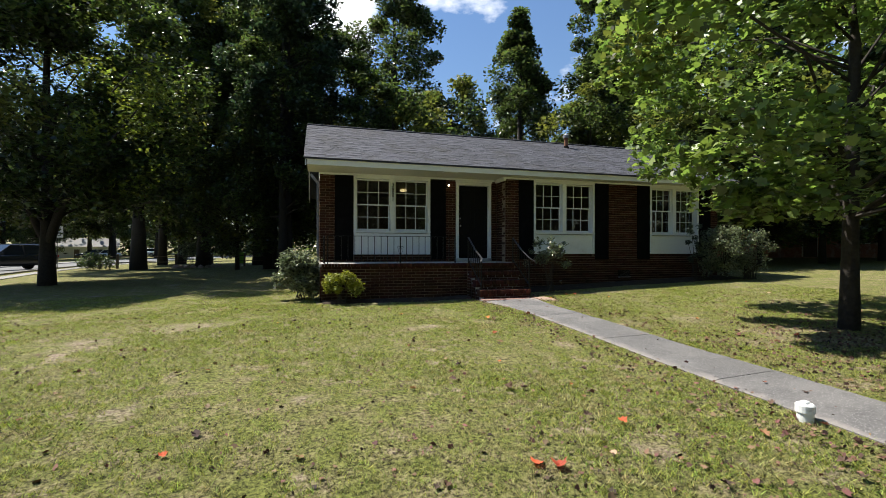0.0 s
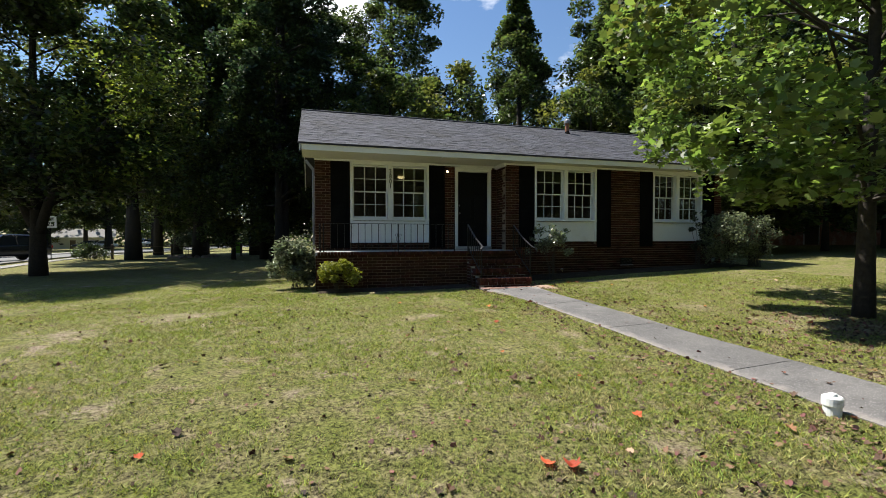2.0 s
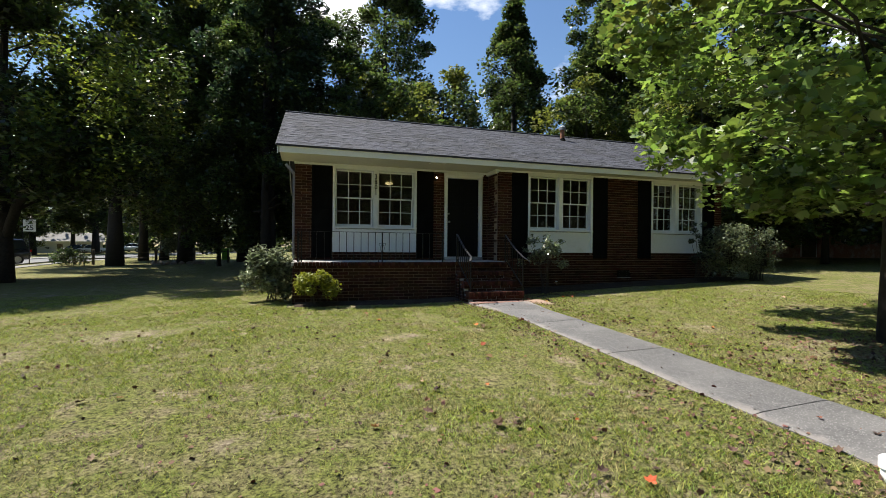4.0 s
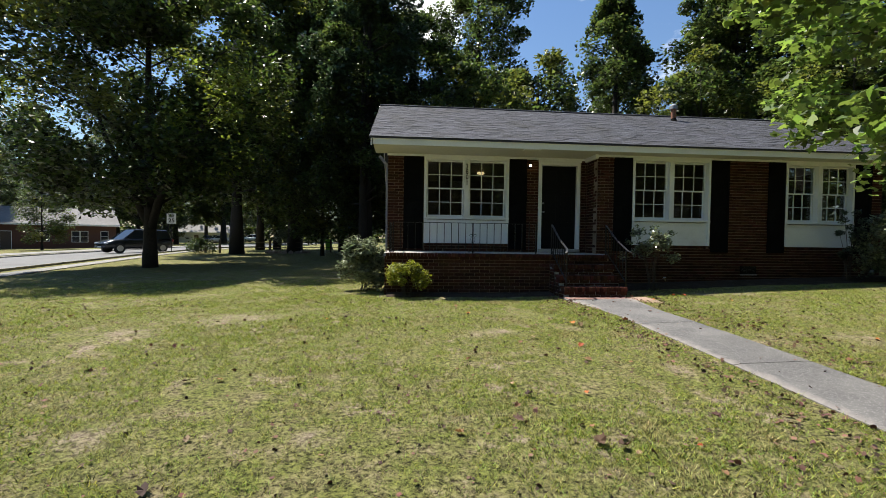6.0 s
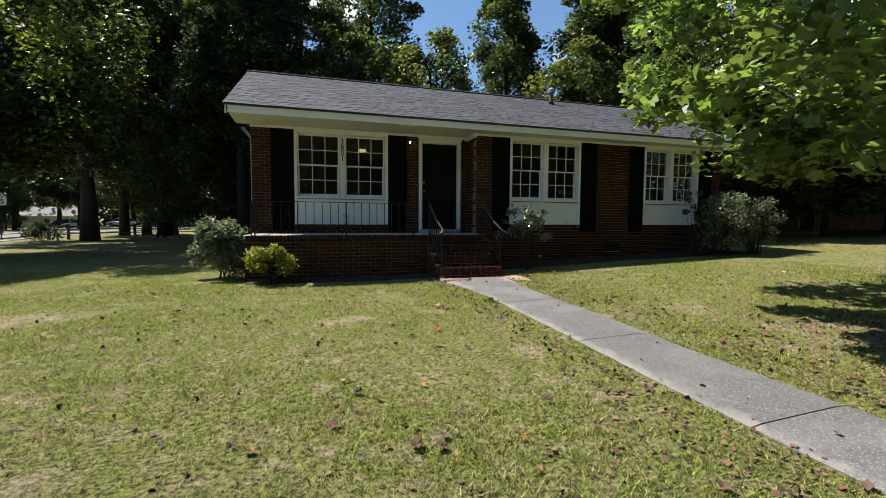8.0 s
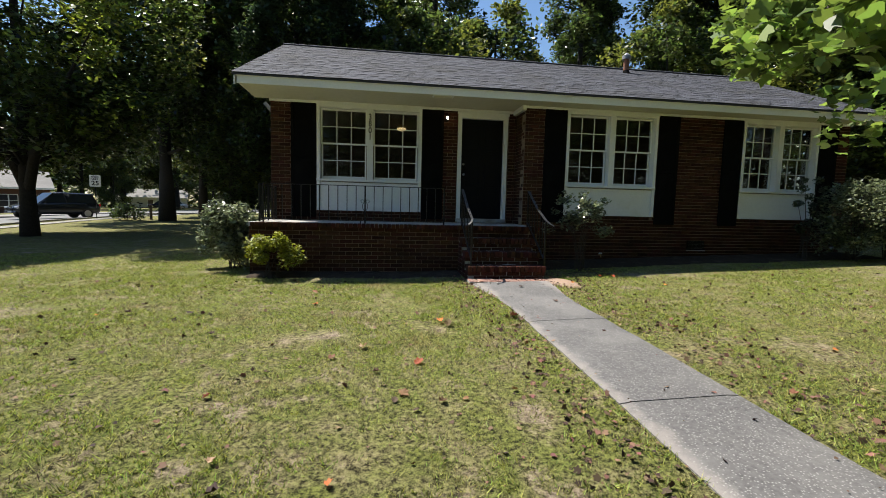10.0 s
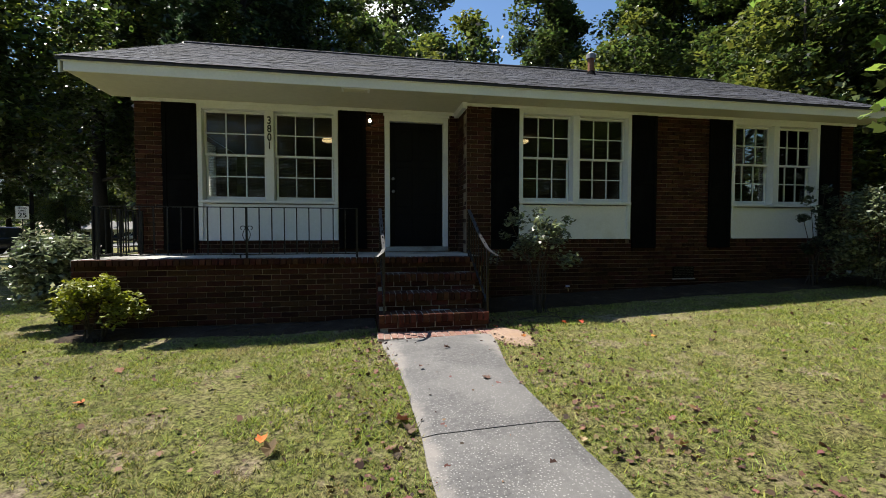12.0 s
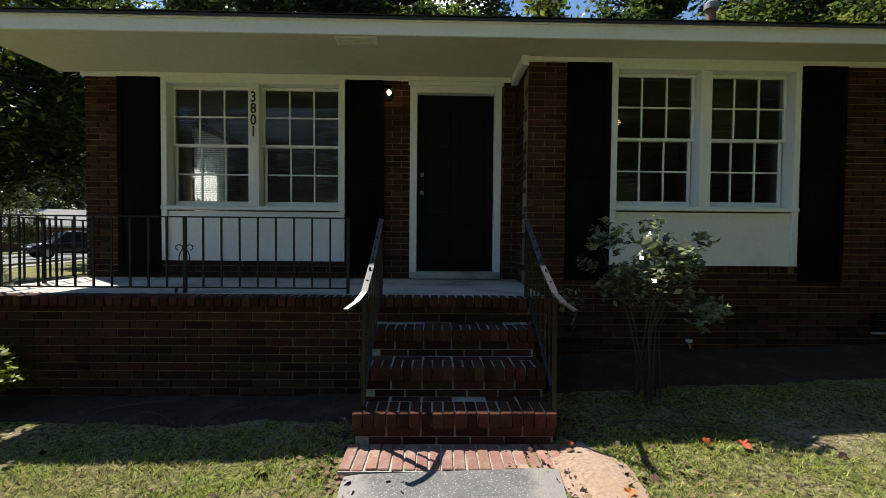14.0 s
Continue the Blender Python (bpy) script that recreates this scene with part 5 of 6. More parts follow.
shrub("azalea_bush", "dense azalea bush with pale glossy leaves at the porch corner", -0.08, 10.3, 5, 0.54, 0.54, 1.25, M_BUSHW, 6500, 0.075, lo=0.08, clumps=60)
shrub("golden_shrub", "small yellow-green shrub before the porch", 0.86, 9.22, 6, 0.45, 0.36, 0.78, M_BUSHY, 3000, 0.055, lo=0.35, clumps=28)
shrub("leggy_azalea", "thin leggy azalea with bare twigs beside the steps", 6.2, 9.45, 7, 0.66, 0.52, 1.6, M_BUSHW, 1700, 0.062, stems=10, lo=0.42, clumps=40, open_=0.8)
shrub("azalea_bush", "dark leafy bush against the end window", 11.55, 10.0, 8, 0.36, 0.3, 1.85, M_BUSHG, 1300, 0.06, stems=10, clumps=18, open_=0.5)
shrub("azalea_bush", "large rounded bush with pale glossy leaves before the brick wall", 12.15, 9.5, 9, 0.74, 0.66, 1.7, M_BUSHW, 6500, 0.065, lo=0.06, clumps=60)
shrub("twiggy_bush", "grey twiggy half-bare bush on the lawn's edge", 13.0, 9.4, 10, 0.78, 0.7, 1.65, M_BUSHW, 3000, 0.055, stems=34, lo=0.1, clumps=36, open_=0.6)


# ---- cars ----
def loft(bm, stations):
    """Skin over rings of points, closed at both ends."""
    rings = [[bm.verts.new(p) for p in ring] for ring in stations]
    n = len(rings[0])
    for u, v in zip(rings, rings[1:]):
        for k in range(n):
            bm.faces.new((u[k], u[(k + 1) % n], v[(k + 1) % n], v[k]))
    bm.faces.new(list(reversed(rings[0])))
    bm.faces.new(rings[-1])
    bmesh.ops.recalc_face_normals(bm, faces=bm.faces)
    return bm


def car(name, label, paint, place, heading, length=4.6, tall=1.68, suv=True, group=""):
    """A parked car; it faces +x before the turn."""
    t = thing(name, label, "car", group, at=place)
    L, W = length / 2, 0.91
    belt, roof_z, low = (1.02 if suv else 0.92), tall, 0.30
    prof = [(-L, 0.5, belt - 0.08, W * 0.86), (-L + 0.12, 0.38, belt, W * 0.96), (-L * 0.5, low, belt + 0.02, W), (0, low, belt, W), (L * 0.45, low, belt - 0.02, W), (L * 0.72, 0.34, belt - 0.08, W * 0.97), (L - 0.15, 0.36, belt - 0.24, W * 0.9), (L, 0.42, belt - 0.36, W * 0.78)]
    st = [[(x, -w * 0.93, a), (x, -w, a + 0.14), (x, -w, (a + b) / 2 + 0.1), (x, -w * 0.93, b), (x, w * 0.93, b), (x, w, (a + b) / 2 + 0.1), (x, w, a + 0.14), (x, w * 0.93, a)] for x, a, b, w in prof]
    part("body", loft(bmesh.new(), st), paint, t, smooth=True)
    back = -L + (0.16 if suv else 0.75)
    cab = [(back, belt - 0.02, W * 0.84), (back + (0.22 if suv else 0.75), roof_z - 0.05, W * 0.70), (-0.1, roof_z, W * 0.72), (L * 0.16, roof_z - 0.04, W * 0.70), (L * 0.52, belt - 0.04, W * 0.82)]
    st = [[(x, -W * 0.86, belt - 0.03), (x, -w, z - 0.06), (x, -w * 0.85, z), (x, w * 0.85, z), (x, w, z - 0.06), (x, W * 0.86, belt - 0.03)] for x, z, w in cab]
    part("glasshouse", loft(bmesh.new(), st), M_CARGLASS, t, "dark car glass")
    rf = [(back + (0.26 if suv else 0.85), roof_z - 0.035, W * 0.69), (-0.1, roof_z + 0.012, W * 0.72), (L * 0.14, roof_z - 0.025, W * 0.69)]
    st = [[(x, -w, z - 0.05), (x, -w * 0.84, z + 0.006), (x, w * 0.84, z + 0.006), (x, w, z - 0.05)] for x, z, w in rf]
    part("roof", loft(bmesh.new(), st), paint, t)
    for s in (-1, 1):
        for x0, x1 in ((back + 0.1, back + 0.36), (-0.35, -0.22), (L * 0.16, L * 0.52)):
            top = (x1 if x0 < -0.3 else x0, s * W * 0.735, roof_z - 0.05)
            low_p = (x0 if x0 < -0.3 else x1, s * W * 0.87, belt)
            part("pillar", bar(bmesh.new(), low_p, top, 0.06, 0.05), paint, t)
        part("mirror", boxed(L * 0.40 - 0.06, L * 0.40 + 0.06, *sorted((s * W * 0.95, s * W * 1.14)), belt + 0.02, belt + 0.16, bevel=0.02), paint, t)
        part("headlight", boxed(L - 0.22, L - 0.02, *sorted((s * W * 0.52, s * W * 0.86)), belt - 0.36, belt - 0.24, bevel=0.02), M_HEADLIGHT, t)
        part("tail_light", boxed(-L - 0.01, -L + 0.12, *sorted((s * W * 0.62, s * W * 0.93)), belt - 0.18, belt - 0.02, bevel=0.02), M_TAIL, t)
        for x in (-L + 0.88, L - 0.86):
            rr = 0.35 if suv else 0.32
            w = part("wheel", rod(bmesh.new(), (x, s * (W - 0.20), rr), (x, s * (W + 0.012), rr), rr, sides=22), M_TYRE, t)
            part("rim", rod(bmesh.new(), (x, s * (W + 0.0), rr), (x, s * (W + 0.02), rr), rr * 0.62, sides=16), M_RIM, w)
    part("grille", boxed(L - 0.06, L + 0.015, -0.42, 0.42, 0.52, 0.68, bevel=0.01), M_CARGLASS, t)
    part("bumper", boxed(L - 0.14, L + 0.03, -0.72, 0.72, 0.36, 0.48, bevel=0.03), paint, t)
    part("number_plate", boxed(L + 0.028, L + 0.036, -0.22, 0.22, 0.40, 0.50), M_SIGN, t)
    t.rotation_euler = (0, 0, heading)
    return t


P_SILVER = material("dark_car_paint", (0.03, 0.032, 0.036), 0.2, 0.4)
P_BLUE = material("dark_blue_car_paint", (0.012, 0.02, 0.05), 0.18, 0.3)
P_BLACKCAR = material("black_car_paint", (0.012, 0.012, 0.015), 0.16, 0.2)
P_WHITECAR = material("white_car_paint", (0.72, 0.73, 0.74), 0.25)
street_angle = math.atan2(ROAD_ALONG.y, ROAD_ALONG.x)


def on_street(across, along, lift=0.02):
    p = road_point(across, along)
    return (p.x, p.y, ground_z(p.x, p.y) + lift)


car("suv", "dark silver SUV parked at the kerb in tree shade", P_SILVER, (-19.3, 35.6, ground_z(-19.3, 35.6) + 0.02), radians(238), 4.75, 1.75)
car("car", "black estate car parked before the neighbouring brick house", P_BLACKCAR, on_street(-23.9, 31.0, 0.0), street_angle, 4.6, 1.62, True)
car("car", "dark blue sedan parked before the neighbouring brick house", P_BLUE, on_street(-23.9, 36.6, 0.0), street_angle, 4.7, 1.42, False)
car("car", "white car parked far down the street", P_WHITECAR, (-35.8, 92.8, ground_z(-35.8, 92.8)), radians(200), 4.4, 1.5, False)
car("car", "white hatchback parked far down the street", P_WHITECAR, (-30.0, 94.8, ground_z(-30, 94.8)), radians(165), 4.3, 1.55, True)
car("car", "dark blue car parked far down the street", P_BLUE, (-38.4, 93.5, ground_z(-38.4, 93.5)), radians(190), 4.4, 1.5, False)

# ---- speed sign ----
sg_p = (-16.67, 35.5, ground_z(-16.67, 35.5))
sign = thing("speed_sign", "white speed limit sign on a thin dark post", "road sign", at=sg_p)
part("post", boxed(-0.025, 0.025, -0.02, 0.02, -0.1, 2.95), M_IRON, sign)
face = part("plate", boxed(-0.31, 0.31, -0.035, -0.022, 2.15, 2.93, bevel=0.004), M_SIGN, sign)
for body, size, z in (("SPEED", 0.15, 2.81), ("LIMIT", 0.15, 2.66), ("25", 0.42, 2.38)):
    text_part("lettering", body, size, (0, -0.037, z), (math.pi / 2, 0, 0), M_SIGNBACK, face, 0.002)
sign.rotation_euler = (0, 0, radians(22))


# ---- neighbouring houses ----
def far_house(name, label, place, heading, length, depth, wall_h, ridge_h, wall_mat, roof_mat, openings, porch_gable=None):
    """A plain one-storey house: x along its front, front at y = 0, facing -y."""
    t = thing(name, label, "house", "neighbouring houses", at=place)
    wb = bmesh.new()
    box(wb, 0, length, 0, depth, -0.3, wall_h)
    part("wall", wb, wall_mat, t)
    over = 0.45
    rb = bmesh.new()
    pts = [(-over, wall_h - 0.05), (depth / 2, ridge_h), (depth + over, wall_h - 0.05), (depth + over, wall_h + 0.1), (depth / 2, ridge_h + 0.16), (-over, wall_h + 0.1)]
    loft(rb, [[(x, y, z) for y, z in pts] for x in (-0.35, length + 0.35)])
    part("roof", rb, roof_mat, t)
    for x in (0.0, length - 0.02):
        gb2 = bmesh.new()
        loft(gb2, [[(xx, 0, wall_h), (xx, depth / 2, ridge_h - 0.02), (xx, depth, wall_h)] for xx in (x, x + 0.02)])
        part("gable", gb2, wall_mat, t)
    part("fascia", boxed(-0.36, length + 0.36, -over - 0.03, -over + 0.01, wall_h - 0.1, wall_h + 0.08), M_WHITE, t)
    for x, w, z0, z1 in openings:
        win = part("window" if z0 > 0.3 else "door", boxed(x, x + w, -0.05, 0.04, z0, z1), M_WHITE, t)
        k = max(1, round(w / 0.8))
        for i in range(k):
            a, b = x + w * i / k + 0.06, x + w * (i + 1) / k - 0.06
            if z0 > 0.3:
                for c, d in ((z0 + 0.06, (z0 + z1) / 2 - 0.02), ((z0 + z1) / 2 + 0.02, z1 - 0.06)):
                    part("pane", boxed(a, b, -0.06, -0.045, c, d), M_DARKPANE, win)
            else:
                part("door_leaf", boxed(a, b, -0.06, -0.045, z0, z1 - 0.06), M_WOOD, win)
    if porch_gable:
        x, w, out = porch_gable
        pb = bmesh.new()
        loft(pb, [[(x, yy, wall_h - 0.02), (x + w / 2, yy, wall_h + 0.95), (x + w, yy, wall_h - 0.02)] for yy in (-out, depth * 0.4)])
        part("porch_roof", pb, roof_mat, t)
        # added panel, pale so that the shaded gable front matches the lit roof
        part("porch_gable", loft(bmesh.new(), [[(x + 0.1, yy, wall_h), (x + w / 2, yy, wall_h + 0.9), (x + w - 0.1, yy, wall_h)] for yy in (-out - 0.03, -out - 0.004)]), M_SIDING, t, "pale panel giving the porch gable a lit roof tone")
        for xx in (x + 0.2, x + w - 0.3):
            part("porch_post", boxed(xx, xx + 0.1, -out + 0.1, -out + 0.2, -0.2, wall_h), M_WHITE, t)
    t.rotation_euler = (0, 0, heading)
    return t


# front faces the street: the house's -y turns to the street side
facing = street_angle
n1 = road_point(-27.0, 32.0)
far_house("brick_house", "long low brick house with pale roof across the street", (n1.x, n1.y, -0.58), facing, 21.5, 7.4, 2.3, 3.6, M_BRICK2, M_ROOF2,
          [(2.2, 1.4, 0.75, 2.05), (5.0, 0.95, 0.0, 2.05), (6.8, 2.2, 0.65, 2.05), (10.2, 0.95, 0.0, 2.05), (12.6, 0.9, 0.85, 2.05), (16.0, 1.0, 0.85, 2.05), (18.6, 2.0, 0.7, 2.05)], (6.0, 5.2, 1.6))
far_house("brick_house", "small brick house with pale roof beyond a street tree", (-45.0, 53.2, -0.6), radians(39), 11.8, 8.0, 2.9, 4.9, M_BRICK2, M_ROOF2,
          [(1.2, 1.0, 0.0, 2.1), (4.2, 1.2, 0.9, 2.2), (7.4, 1.6, 0.8, 2.2), (10.2, 0.8, 0.9, 2.2)])
far_house("siding_house", "small pale siding house far down the street", (-51.0, 101, -0.7), radians(20), 13, 7, 2.5, 4.2, M_SIDING, M_ROOF2, [(2, 1.2, 0.9, 2.1), (6, 1.0, 0.0, 2.1), (9, 1.6, 0.9, 2.1)])
# its front is in shade: sunlight is put into the paler brick colour
far_house("brick_house", "brick house beyond the trees, coloured as sunlit", (24.2, 19.5, 0.95), radians(-12), 11, 7, 2.3, 3.7, material("sunlit_far_brick", (0.34, 0.16, 0.12), 0.9, grain=0.3, grain_scale=12, stain=(0.45, 0.36, 0.32), stain_scale=3, bump=0.3), M_ROOF2,
          [(1.4, 1.3, 0.7, 1.9), (4.2, 1.0, 0.0, 2.0), (7, 1.6, 0.8, 1.9)])

# ---- rail fence, bin, stone ring ----
fence = thing("rail_fence", "low dark wooden rail fence under the trees", "fence")
fp = [(-13.7, 34.3), (-12.8, 34.6), (-9.5, 35.7), (-7.2, 36.2), (-5.0, 36.6), (-2.6, 37.0)]
for x, y in fp:
    g = ground_z(x, y)
    part("post", boxed(x - 0.07, x + 0.07, y - 0.07, y + 0.07, g - 0.1, g + 1.0, bevel=0.015), M_WOOD, fence)
for (xa, ya), (xb, yb) in zip(fp, fp[1:]):
    for h in (0.42, 0.82):
        part("rail", bar(bmesh.new(), (xa, ya - 0.08, ground_z(xa, ya) + h), (xb, yb - 0.08, ground_z(xb, yb) + h), 0.12, 0.05), M_WOOD, fence)
gbin = thing("wheelie_bin", "bright green plastic wheelie bin under the trees", "bin", at=(-6.2, 43.0, ground_z(-6.2, 43)))
bb = bmesh.new()
loft(bb, [[(-w, -w, z), (w, -w, z), (w, w, z), (-w, w, z)] for w, z in ((0.24, 0.05), (0.31, 0.98))])
part("body", bb, M_GREENBIN, gbin)
part("lid", boxed(-0.33, 0.33, -0.35, 0.33, 0.98, 1.05, bevel=0.02), M_GREENBIN, gbin)
for s in (-0.26, 0.26):
    part("wheel", rod(bmesh.new(), (s - 0.04, 0.28, 0.12), (s + 0.04, 0.28, 0.12), 0.12, sides=14), M_TYRE, gbin)
ring = thing("stone_ring", "low ring of edging stones round a trunk", "edging", at=(-8.0, 35.2, 0))
rr = random.Random(4)
for i in range(20):
    a = i * math.tau / 20
    x, y = 1.5 * math.cos(a), 1.1 * math.sin(a)
    sb = bmesh.new()
    bmesh.ops.create_icosphere(sb, subdivisions=1, radius=0.2, matrix=Matrix.Translation((x, y, ground_z(-8 + x, 35.2 + y) + 0.06)) @ Matrix.Diagonal((1.1, 0.9, 0.6 + 0.3 * rr.random(), 1)) @ Matrix.Rotation(rr.random() * 6, 4, "Z"))
    part("stone", sb, M_STONE, ring)
shrub("dark_shrub", "dark low shrub beside the fence", -13.3, 32.6, 12, 1.1, 0.9, 1.0, M_LEAF_DARK, 2000, 0.13, clumps=20)
shrub("pale_shrub", "pale flowering shrub by the far fence", -9.6, 40.5, 13, 1.2, 1.0, 1.9, M_BUSHW, 2500, 0.13, clumps=20)

# ---- bare beds along the walls ----
def bed(label, x0, x1, y0, y1):
    """A low bank of dark soil with a wavering front edge."""
    bm = bmesh.new()
    k = int((x1 - x0) / 0.12)
    rows = []
    for i in range(k + 1):
        x = x0 + (x1 - x0) * i / k
        front = y0 + 0.13 * noise.noise(Vector((x * 1.7, 4.0, 0))) + 0.05 * noise.noise(Vector((x * 6, 2.0, 0)))
        row = []
        for j in range(7):
            y = front + (y1 - front) * j / 6
            row.append(bm.verts.new((x, y, ground_z(x, y) + (-0.03 if j == 0 else 0.012 + 0.02 * noise.noise(Vector((x * 5, y * 5, 1)))) + 0.006 * j)))
        rows.append(row)
    for u, v in zip(rows, rows[1:]):
        for j in range(6):
            bm.faces.new((u[j], v[j], v[j + 1], u[j + 1]))
    bmesh.ops.recalc_face_normals(bm, faces=bm.faces)
    tagged(link("soil_bed", bm, M_BEDSOIL, smooth=True), label, "soil", kind="structure")


M_BEDSOIL = material("dark_soil", (0.045, 0.033, 0.024), 0.95, grain=0.5, grain_scale=50, stain=(0.09, 0.07, 0.05), stain_scale=4, stain_at=(0.5, 0.75), bump=0.9, bump_scale=60, spec=0.1, coords="World")
bed("dark bare soil before the porch wall", 0.45, 3.97, 9.14, 9.63)
bed("dark bare soil before the brick wall", 5.5, 13.1, 9.55, 10.62)

# ---- soil patch by the steps, twigs ----
sb = bmesh.new()
cen = sb.verts.new((5.44, 8.3, ground_z(5.44, 8.3) + 0.05))
rim = []
for i in range(28):
    a = i * math.tau / 28
    q = 1 + 0.28 * noise.noise(Vector((math.cos(a) * 1.7, math.sin(a) * 1.7, 3)))
    x, y = 5.40 + 0.26 * q * math.cos(a), 8.22 + 0.52 * q * math.sin(a)
    rim.append(sb.verts.new((x, y, ground_z(x, y) - 0.012)))
for i in range(28):
    sb.faces.new((cen, rim[i], rim[(i + 1) % 28]))
soil = link("soil_patch", sb, M_SOIL, smooth=True)
tagged(soil, "bare orange soil beside the steps", "soil", kind="structure")
tw = random.Random(12)
for i, (x, y, ln, a) in enumerate(((1.9, 9.35, 0.75, 0.2), (2.25, 9.32, 0.5, -0.5), (3.1, 9.38, 0.6, 0.3), (2.85, 9.2, 0.4, 0.9), (5.75, 8.95, 0.8, -0.35), (6.25, 8.75, 0.45, 1.7))):
    g = ground_z(x, y) + 0.015
    pts = [(0, 0, 0.0)]
    for k in range(1, 6):
        pts.append((ln * k / 5 * math.cos(a) + tw.uniform(-0.02, 0.02), ln * k / 5 * math.sin(a) + tw.uniform(-0.02, 0.02), 0.01 + 0.05 * math.sin(k / 5 * 3.0)))
    twig = thing("fallen_twig", "fallen bare twig on the ground before the house", "twig", "fallen twigs", at=(x, y, g))
    part("stick", tube(bmesh.new(), pts, [0.008 - 0.001 * k for k in range(6)], 5), M_TWIG, twig)
    part("side_shoot", tube(bmesh.new(), [pts[2], (pts[2][0] + 0.1, pts[2][1] + 0.08, 0.06), (pts[2][0] + 0.2, pts[2][1] + 0.1, 0.03)], [0.005, 0.004, 0.002], 5), M_TWIG, twig)

# ---- fallen leaves ----
LEAF_SHAPES = []
lr = random.Random(5)
for k in range(5):
    bm = bmesh.new()
    out = [(0, -0.5), (0.2, -0.34), (0.46, -0.2), (0.36, 0.0), (0.5, 0.22), (0.22, 0.26), (0.0, 0.55), (-0.22, 0.26), (-0.5, 0.22), (-0.36, 0.0), (-0.46, -0.2), (-0.2, -0.34)]
    c = bm.verts.new((0, 0, 0.03))
    curl = lr.uniform(0.5, 1.5)
    rim = [bm.verts.new((x * lr.uniform(0.75, 1.1) * (1 - 0.25 * curl * abs(x)), y * lr.uniform(0.8, 1.1), curl * (x * x * 1.1 + 0.35 * y * y * lr.uniform(-0.3, 1)) + lr.uniform(0, 0.06))) for x, y in out]
    for i in range(12):
        bm.faces.new((c, rim[i], rim[(i + 1) % 12]))
    me = bpy.data.meshes.new("fallen_leaf")
    bm.to_mesh(me)
    bm.free()
    LEAF_SHAPES.append(me)
LEAF_KINDS = []
for mat, text in ((M_DARKLEAF, "dark rotted curled leaf on the lawn"), (M_DRY, "brown dry curled leaf on the lawn"), (M_TAN, "pale tan dry leaf on the grass"), (M_ORANGE, "orange-red fallen leaf on the grass")):
    row = []
    for me in LEAF_SHAPES:
        c = me.copy()
        c.materials.append(mat)
        row.append(c)
    LEAF_KINDS.append((row, text))


def drop_leaf(x, y, kind, size):
    row, text = LEAF_KINDS[kind]
    ob = new("fallen_leaf", lr.choice(row))
    on_walk = 4.1 < x < 5.05 and y < 8.44
    ob.location = (x, y, ground_z(4.7 if on_walk else x, y) + (0.026 if on_walk else 0.022))
    ob.rotation_euler = (lr.uniform(-0.35, 0.35), lr.uniform(-0.35, 0.35), lr.uniform(0, 6.28))
    if on_walk:
        ob.rotation_euler = (0, 0, lr.uniform(0, 6.28))
    ob.scale = (size, size, size)
    tagged(ob, text.replace("lawn", "walk").replace("grass", "walk") if on_walk else text, "leaf", "fallen leaves")


for x, y, k, s in ((1.79, 1.48, 3, 0.13), (1.66, 1.55, 3, 0.12), (2.09, 2.92, 1, 0.12), (3.29, 6.18, 1, 0.12), (3.22, 6.3, 3, 0.10), (2.45, 5.57, 2, 0.1), (0.59, 6.73, 0, 0.1), (4.03, 6.35, 1, 0.13), (4.06, 6.22, 0, 0.11), (4.75, 6.95, 0, 0.09), (4.62, 7.9, 0, 0.07), (2.9, 5.2, 3, 0.1), (5.5, 8.1, 3, 0.07), (5.36, 8.66, 3, 0.07), (4.9, 8.76, 0, 0.07), (6.2, 8.6, 3, 0.08), (6.4, 8.55, 3, 0.09)):
    drop_leaf(x, y, k, s)
count = 0
while count < 280:
    x, y = lr.uniform(-6.5, 10.5), lr.uniform(-0.6, 9.0)
    dens = 0.14 + 0.86 * math.exp(-((x - 4.2) ** 2) / 6 - (y - 1.6) ** 2 / 8)
    if lr.random() > dens or (4.1 < x < 5.05 and lr.random() > 0.15):
        continue
    k = lr.choices((0, 1, 2, 3), (0.5, 0.33, 0.11, 0.06))[0]
    drop_leaf(x, y, k, lr.uniform(0.04, 0.06) if 4.1 < x < 5.05 else 0.035 + 0.06 * lr.random() ** 1.8)
    count += 1
# small litter too fine to count
r = np.random.RandomState(8)
pts = []
while len(pts) < 14000:
    x, y = r.uniform(-8, 11), r.uniform(-0.8, 9.2)
    edge = math.exp(-((x - 3.9) / 0.3) ** 2) + 0.8 * math.exp(-((x - 5.4) / 0.5) ** 2) + 1.1 * math.exp(-((x - 7.2) ** 2 + (y - 3.2) ** 2) / 1.6)
    if r.rand() > 0.05 + 0.6 * edge + 0.3 * math.exp(-((x - 4.5) ** 2) / 10 - (y - 0.8) ** 2 / 3):
        continue
    if 4.1 < x < 5.05 and r.rand() > 0.12:
        continue
    pts.append((x, y, ground_z(x, y) + (0.024 if 4.1 < x < 5.05 else 0.018)))
pts = np.array(pts)
lit = new("leaf_litter", leaf_mesh("leaf_litter", pts, 0.010 + 0.042 * r.rand(len(pts)) ** 2.4, M_LITTER, 77, lobed=True))
tagged(lit, "fine brown leaf litter strewn over the lawn", "leaf litter", kind="stuff")


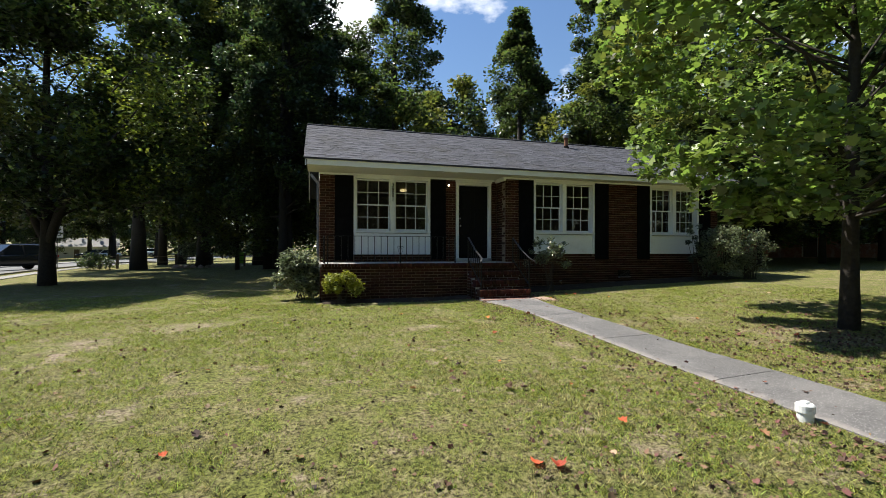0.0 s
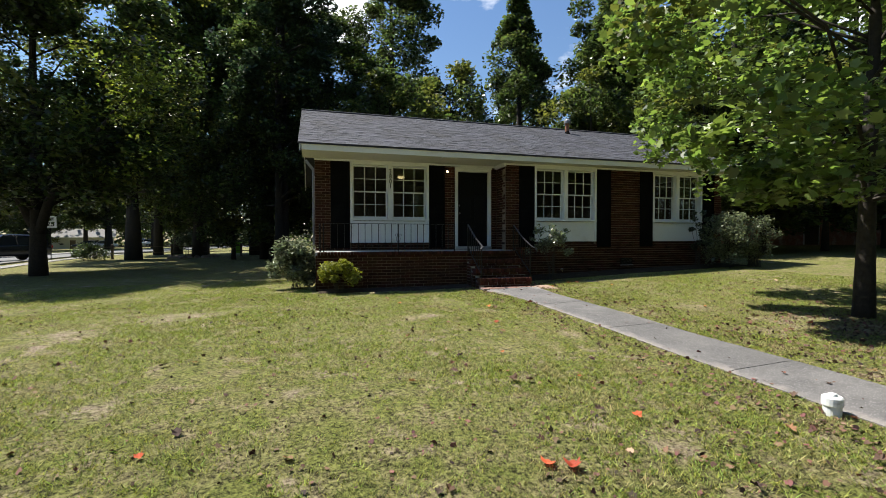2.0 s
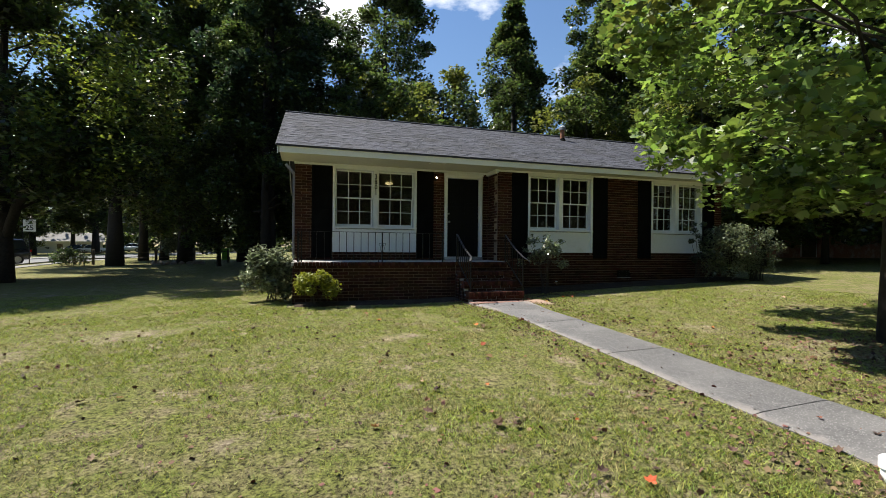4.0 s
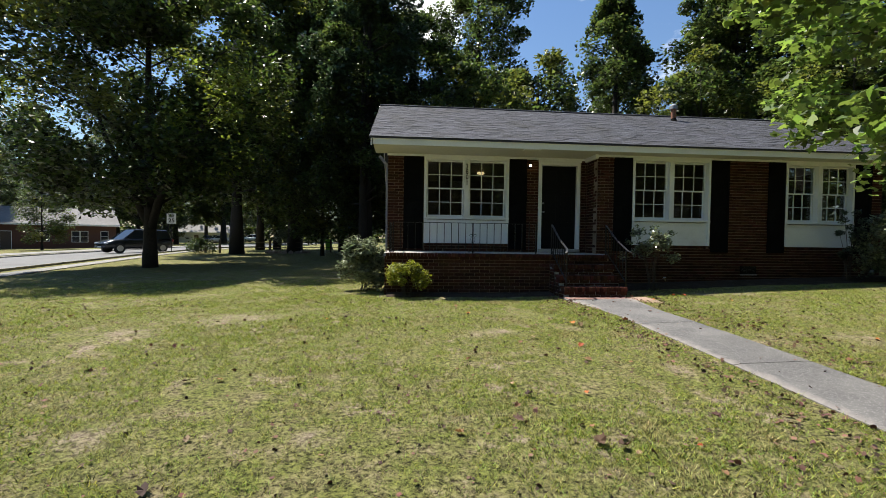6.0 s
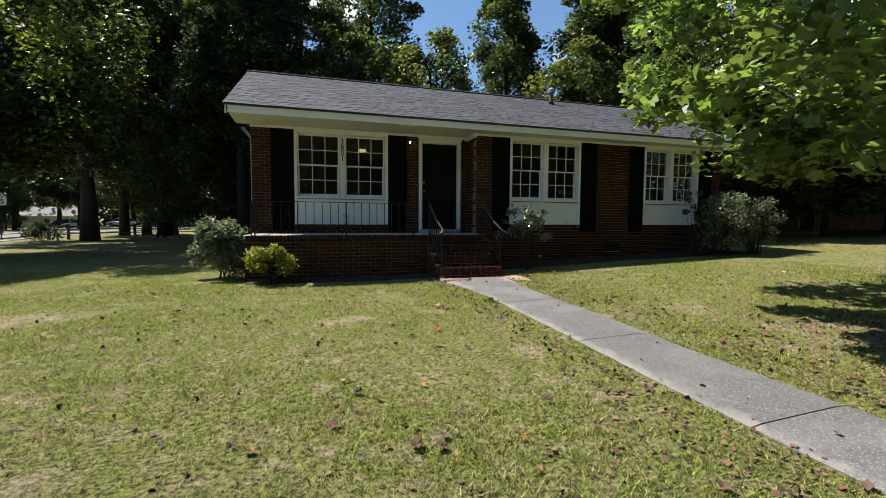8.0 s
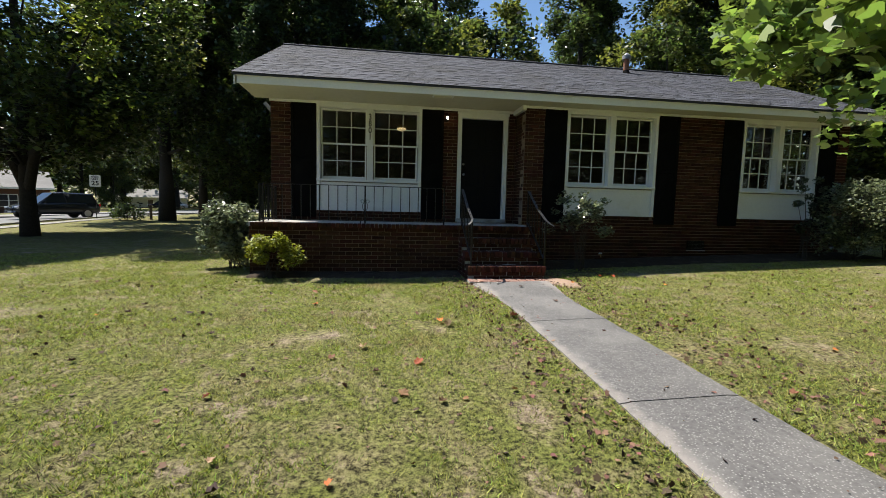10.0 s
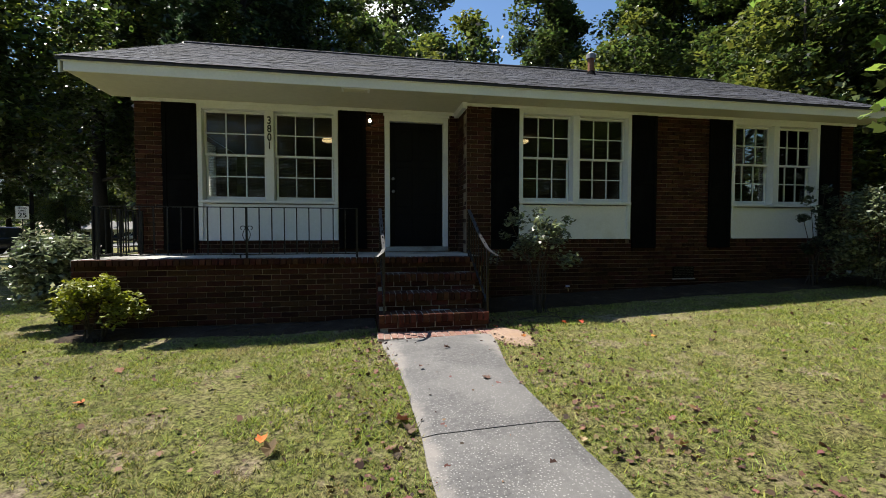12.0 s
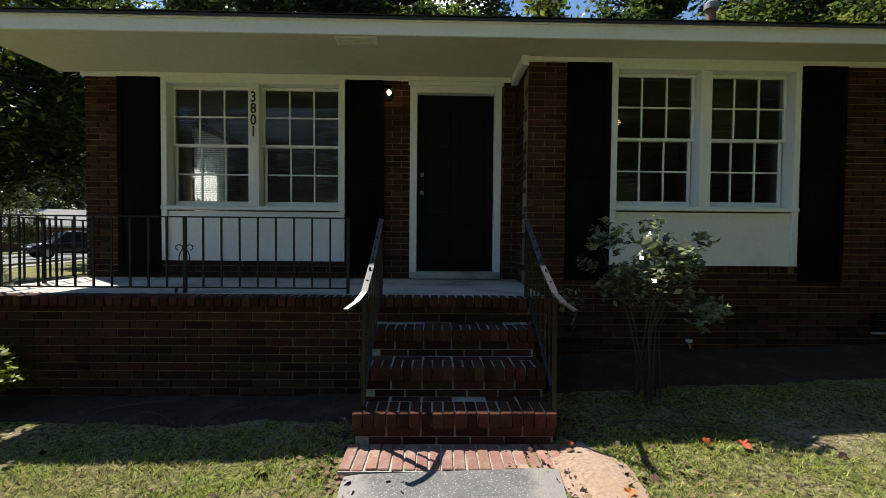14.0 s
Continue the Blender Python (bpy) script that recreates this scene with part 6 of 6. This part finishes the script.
# ---- grass ----
def build_grass(n):
    r = np.random.RandomState(17)
    tufts = n * 3 // 12
    x = np.repeat(r.uniform(-9.0, 12.0, tufts), 12) + r.normal(0, 0.016, tufts * 12)
    y = np.repeat(r.uniform(-0.9, 13.0, tufts), 12) + r.normal(0, 0.016, tufts * 12)
    order = r.permutation(len(x))
    x, y = x[order], y[order]
    keep = np.ones(len(x), bool)
    keep &= ~((x > 4.12) & (x < 4.98 + 0.24 * np.clip((y - 6.8) / 1.7, 0, 1)) & (y < 8.75))
    keep &= ~((x > 3.9) & (x < 5.52) & (y > 8.1))
    keep &= ~((x > 0.3) & (x < 5.5) & (y > 9.12 + 0.08 * r.normal(size=len(x))))
    keep &= ~((x > 5.4) & (x < 13.8) & (y > 9.5 + 0.1 * r.normal(size=len(x))))
    keep &= ~((x > 0.6) & (x < 9) & (y > 8.75) & (r.rand(len(x)) < 0.6))
    keep &= ~((x > 0.3) & (y > 10.3))
    depth = np.hypot(np.maximum(0, np.abs(x - 3) - 3) * 0.8, np.maximum(0, np.abs(y - 4) - 4.2))
    keep &= r.rand(len(x)) < np.clip(1.0 - 0.10 * depth, 0.12, 1)
    patch = np.array([noise.fractal(Vector((a * 0.9, b * 0.9, 2.0)), 0.7, 2.0, 4) + 0.5 * noise.noise(Vector((a * 5, b * 5, 1))) for a, b in zip(x, y)])
    keep &= patch + r.normal(0, 0.18, len(x)) < 0.45
    for px, py, pr in BARE_SPOTS:
        keep &= np.hypot(x - px, y - py) + r.normal(0, 0.25 * pr, len(x)) > pr * 0.8
    idx = np.nonzero(keep)[0][:n]
    x, y = x[idx], y[idx]
    k = len(x)
    z = np.array([ground_z(a, b) for a, b in zip(x, y)]) - 0.004
    a = r.rand(k) * math.tau
    h = 0.012 + 0.030 * r.rand(k) ** 1.5
    lean = 0.4 + 1.1 * r.rand(k)
    w = 0.002 + 0.0028 * r.rand(k)
    b = r.rand(k) * math.tau
    v = np.zeros((k, 3, 3))
    base = np.stack([x, y, z], 1)
    side = np.stack([np.cos(a) * w, np.sin(a) * w, np.zeros(k)], 1)
    v[:, 0], v[:, 1] = base - side, base + side
    v[:, 2] = base + np.stack([np.cos(b) * lean * h, np.sin(b) * lean * h, h], 1)
    me = bpy.data.meshes.new("grass")
    me.vertices.add(k * 3)
    me.vertices.foreach_set("co", v.reshape(-1))
    me.loops.add(k * 3)
    me.loops.foreach_set("vertex_index", np.arange(k * 3))
    me.polygons.add(k)
    me.polygons.foreach_set("loop_start", np.arange(k) * 3)
    me.polygons.foreach_set("loop_total", np.full(k, 3))
    me.materials.append(M_GRASS)
    me.update(calc_edges=True)
    tagged(new("grass", me), "short sparse lawn grass blades", "grass", kind="stuff")


build_grass(720000)


# ---- shingles ----
def build_shingles():
    run = (Vector((0, RIDGE_Y, RIDGE_Z)) - Vector((0, EAVE_Y, EAVE_Z))).length
    rows = int(run / 0.142)
    sr = random.Random(3)
    me1 = bpy.data.meshes.new("shingle")
    bm = boxed(-0.5, 0.5, 0, 0.19, 0.0, 0.007)
    bm.to_mesh(me1)
    bm.free()
    me1.materials.append(M_SHINGLE1)
    tilt = math.atan2(SLOPE.z, SLOPE.y) - 0.022
    verts, faces, singles = [], [], 0
    for i in range(rows):
        p0 = Vector((0, EAVE_Y - 0.012, EAVE_Z + 0.002)) + SLOPE * (i * 0.142) + ROOF_UP * 0.003
        x = ROOF_X0 - sr.uniform(0, 0.25)
        while x < ROOF_X1:
            w = sr.choice((0.12, 0.17, 0.22, 0.28, 0.33))
            a, b = max(x, ROOF_X0), min(x + w, ROOF_X1)
            x += w
            if b - a < 0.03:
                continue
            d = sr.uniform(0.0, 0.016)
            lift = sr.choice((0.0, 0.0, 0.004))
            m = Matrix.Translation(p0 + Vector(((a + b) / 2, 0, 0)) + SLOPE * d + ROOF_UP * lift) @ Matrix.Rotation(tilt, 4, "X")
            if i < 12 and a < 6.0 and singles < 300:
                ob = new("shingle", me1)
                ob.parent = roof
                ob.matrix_local = m @ Matrix.Diagonal((b - a - 0.003, 1, 1, 1))
                singles += 1
            else:
                k = len(verts)
                hw = (b - a - 0.003) / 2
                for dx in (-hw, hw):
                    for yy, zz in ((0, 0), (0, 0.007), (0.19, 0.007), (0.19, 0)):
                        verts.append(m @ Vector((dx, yy, zz)))
                faces += [(k, k + 4, k + 5, k + 1), (k + 1, k + 5, k + 6, k + 2), (k, k + 1, k + 2, k + 3), (k + 4, k + 7, k + 6, k + 5)]
    ob = mesh_from("shingle_field", verts, faces, M_SHINGLE, roof)
    ob["kind"] = "stuff"


build_shingles()


# ---- single bricks, last ----
for wall, place, turn, stretch in late_bricks:
    b = new("brick", BRICK_ME)
    b.parent = wall
    b.location, b.rotation_euler, b.scale = place, (0, 0, turn), (stretch, 1, 1)
for me, owner, place, turn, name in late_pieces:
    b = new(name, me)
    b.parent = owner
    b.location, b.rotation_euler = place, turn
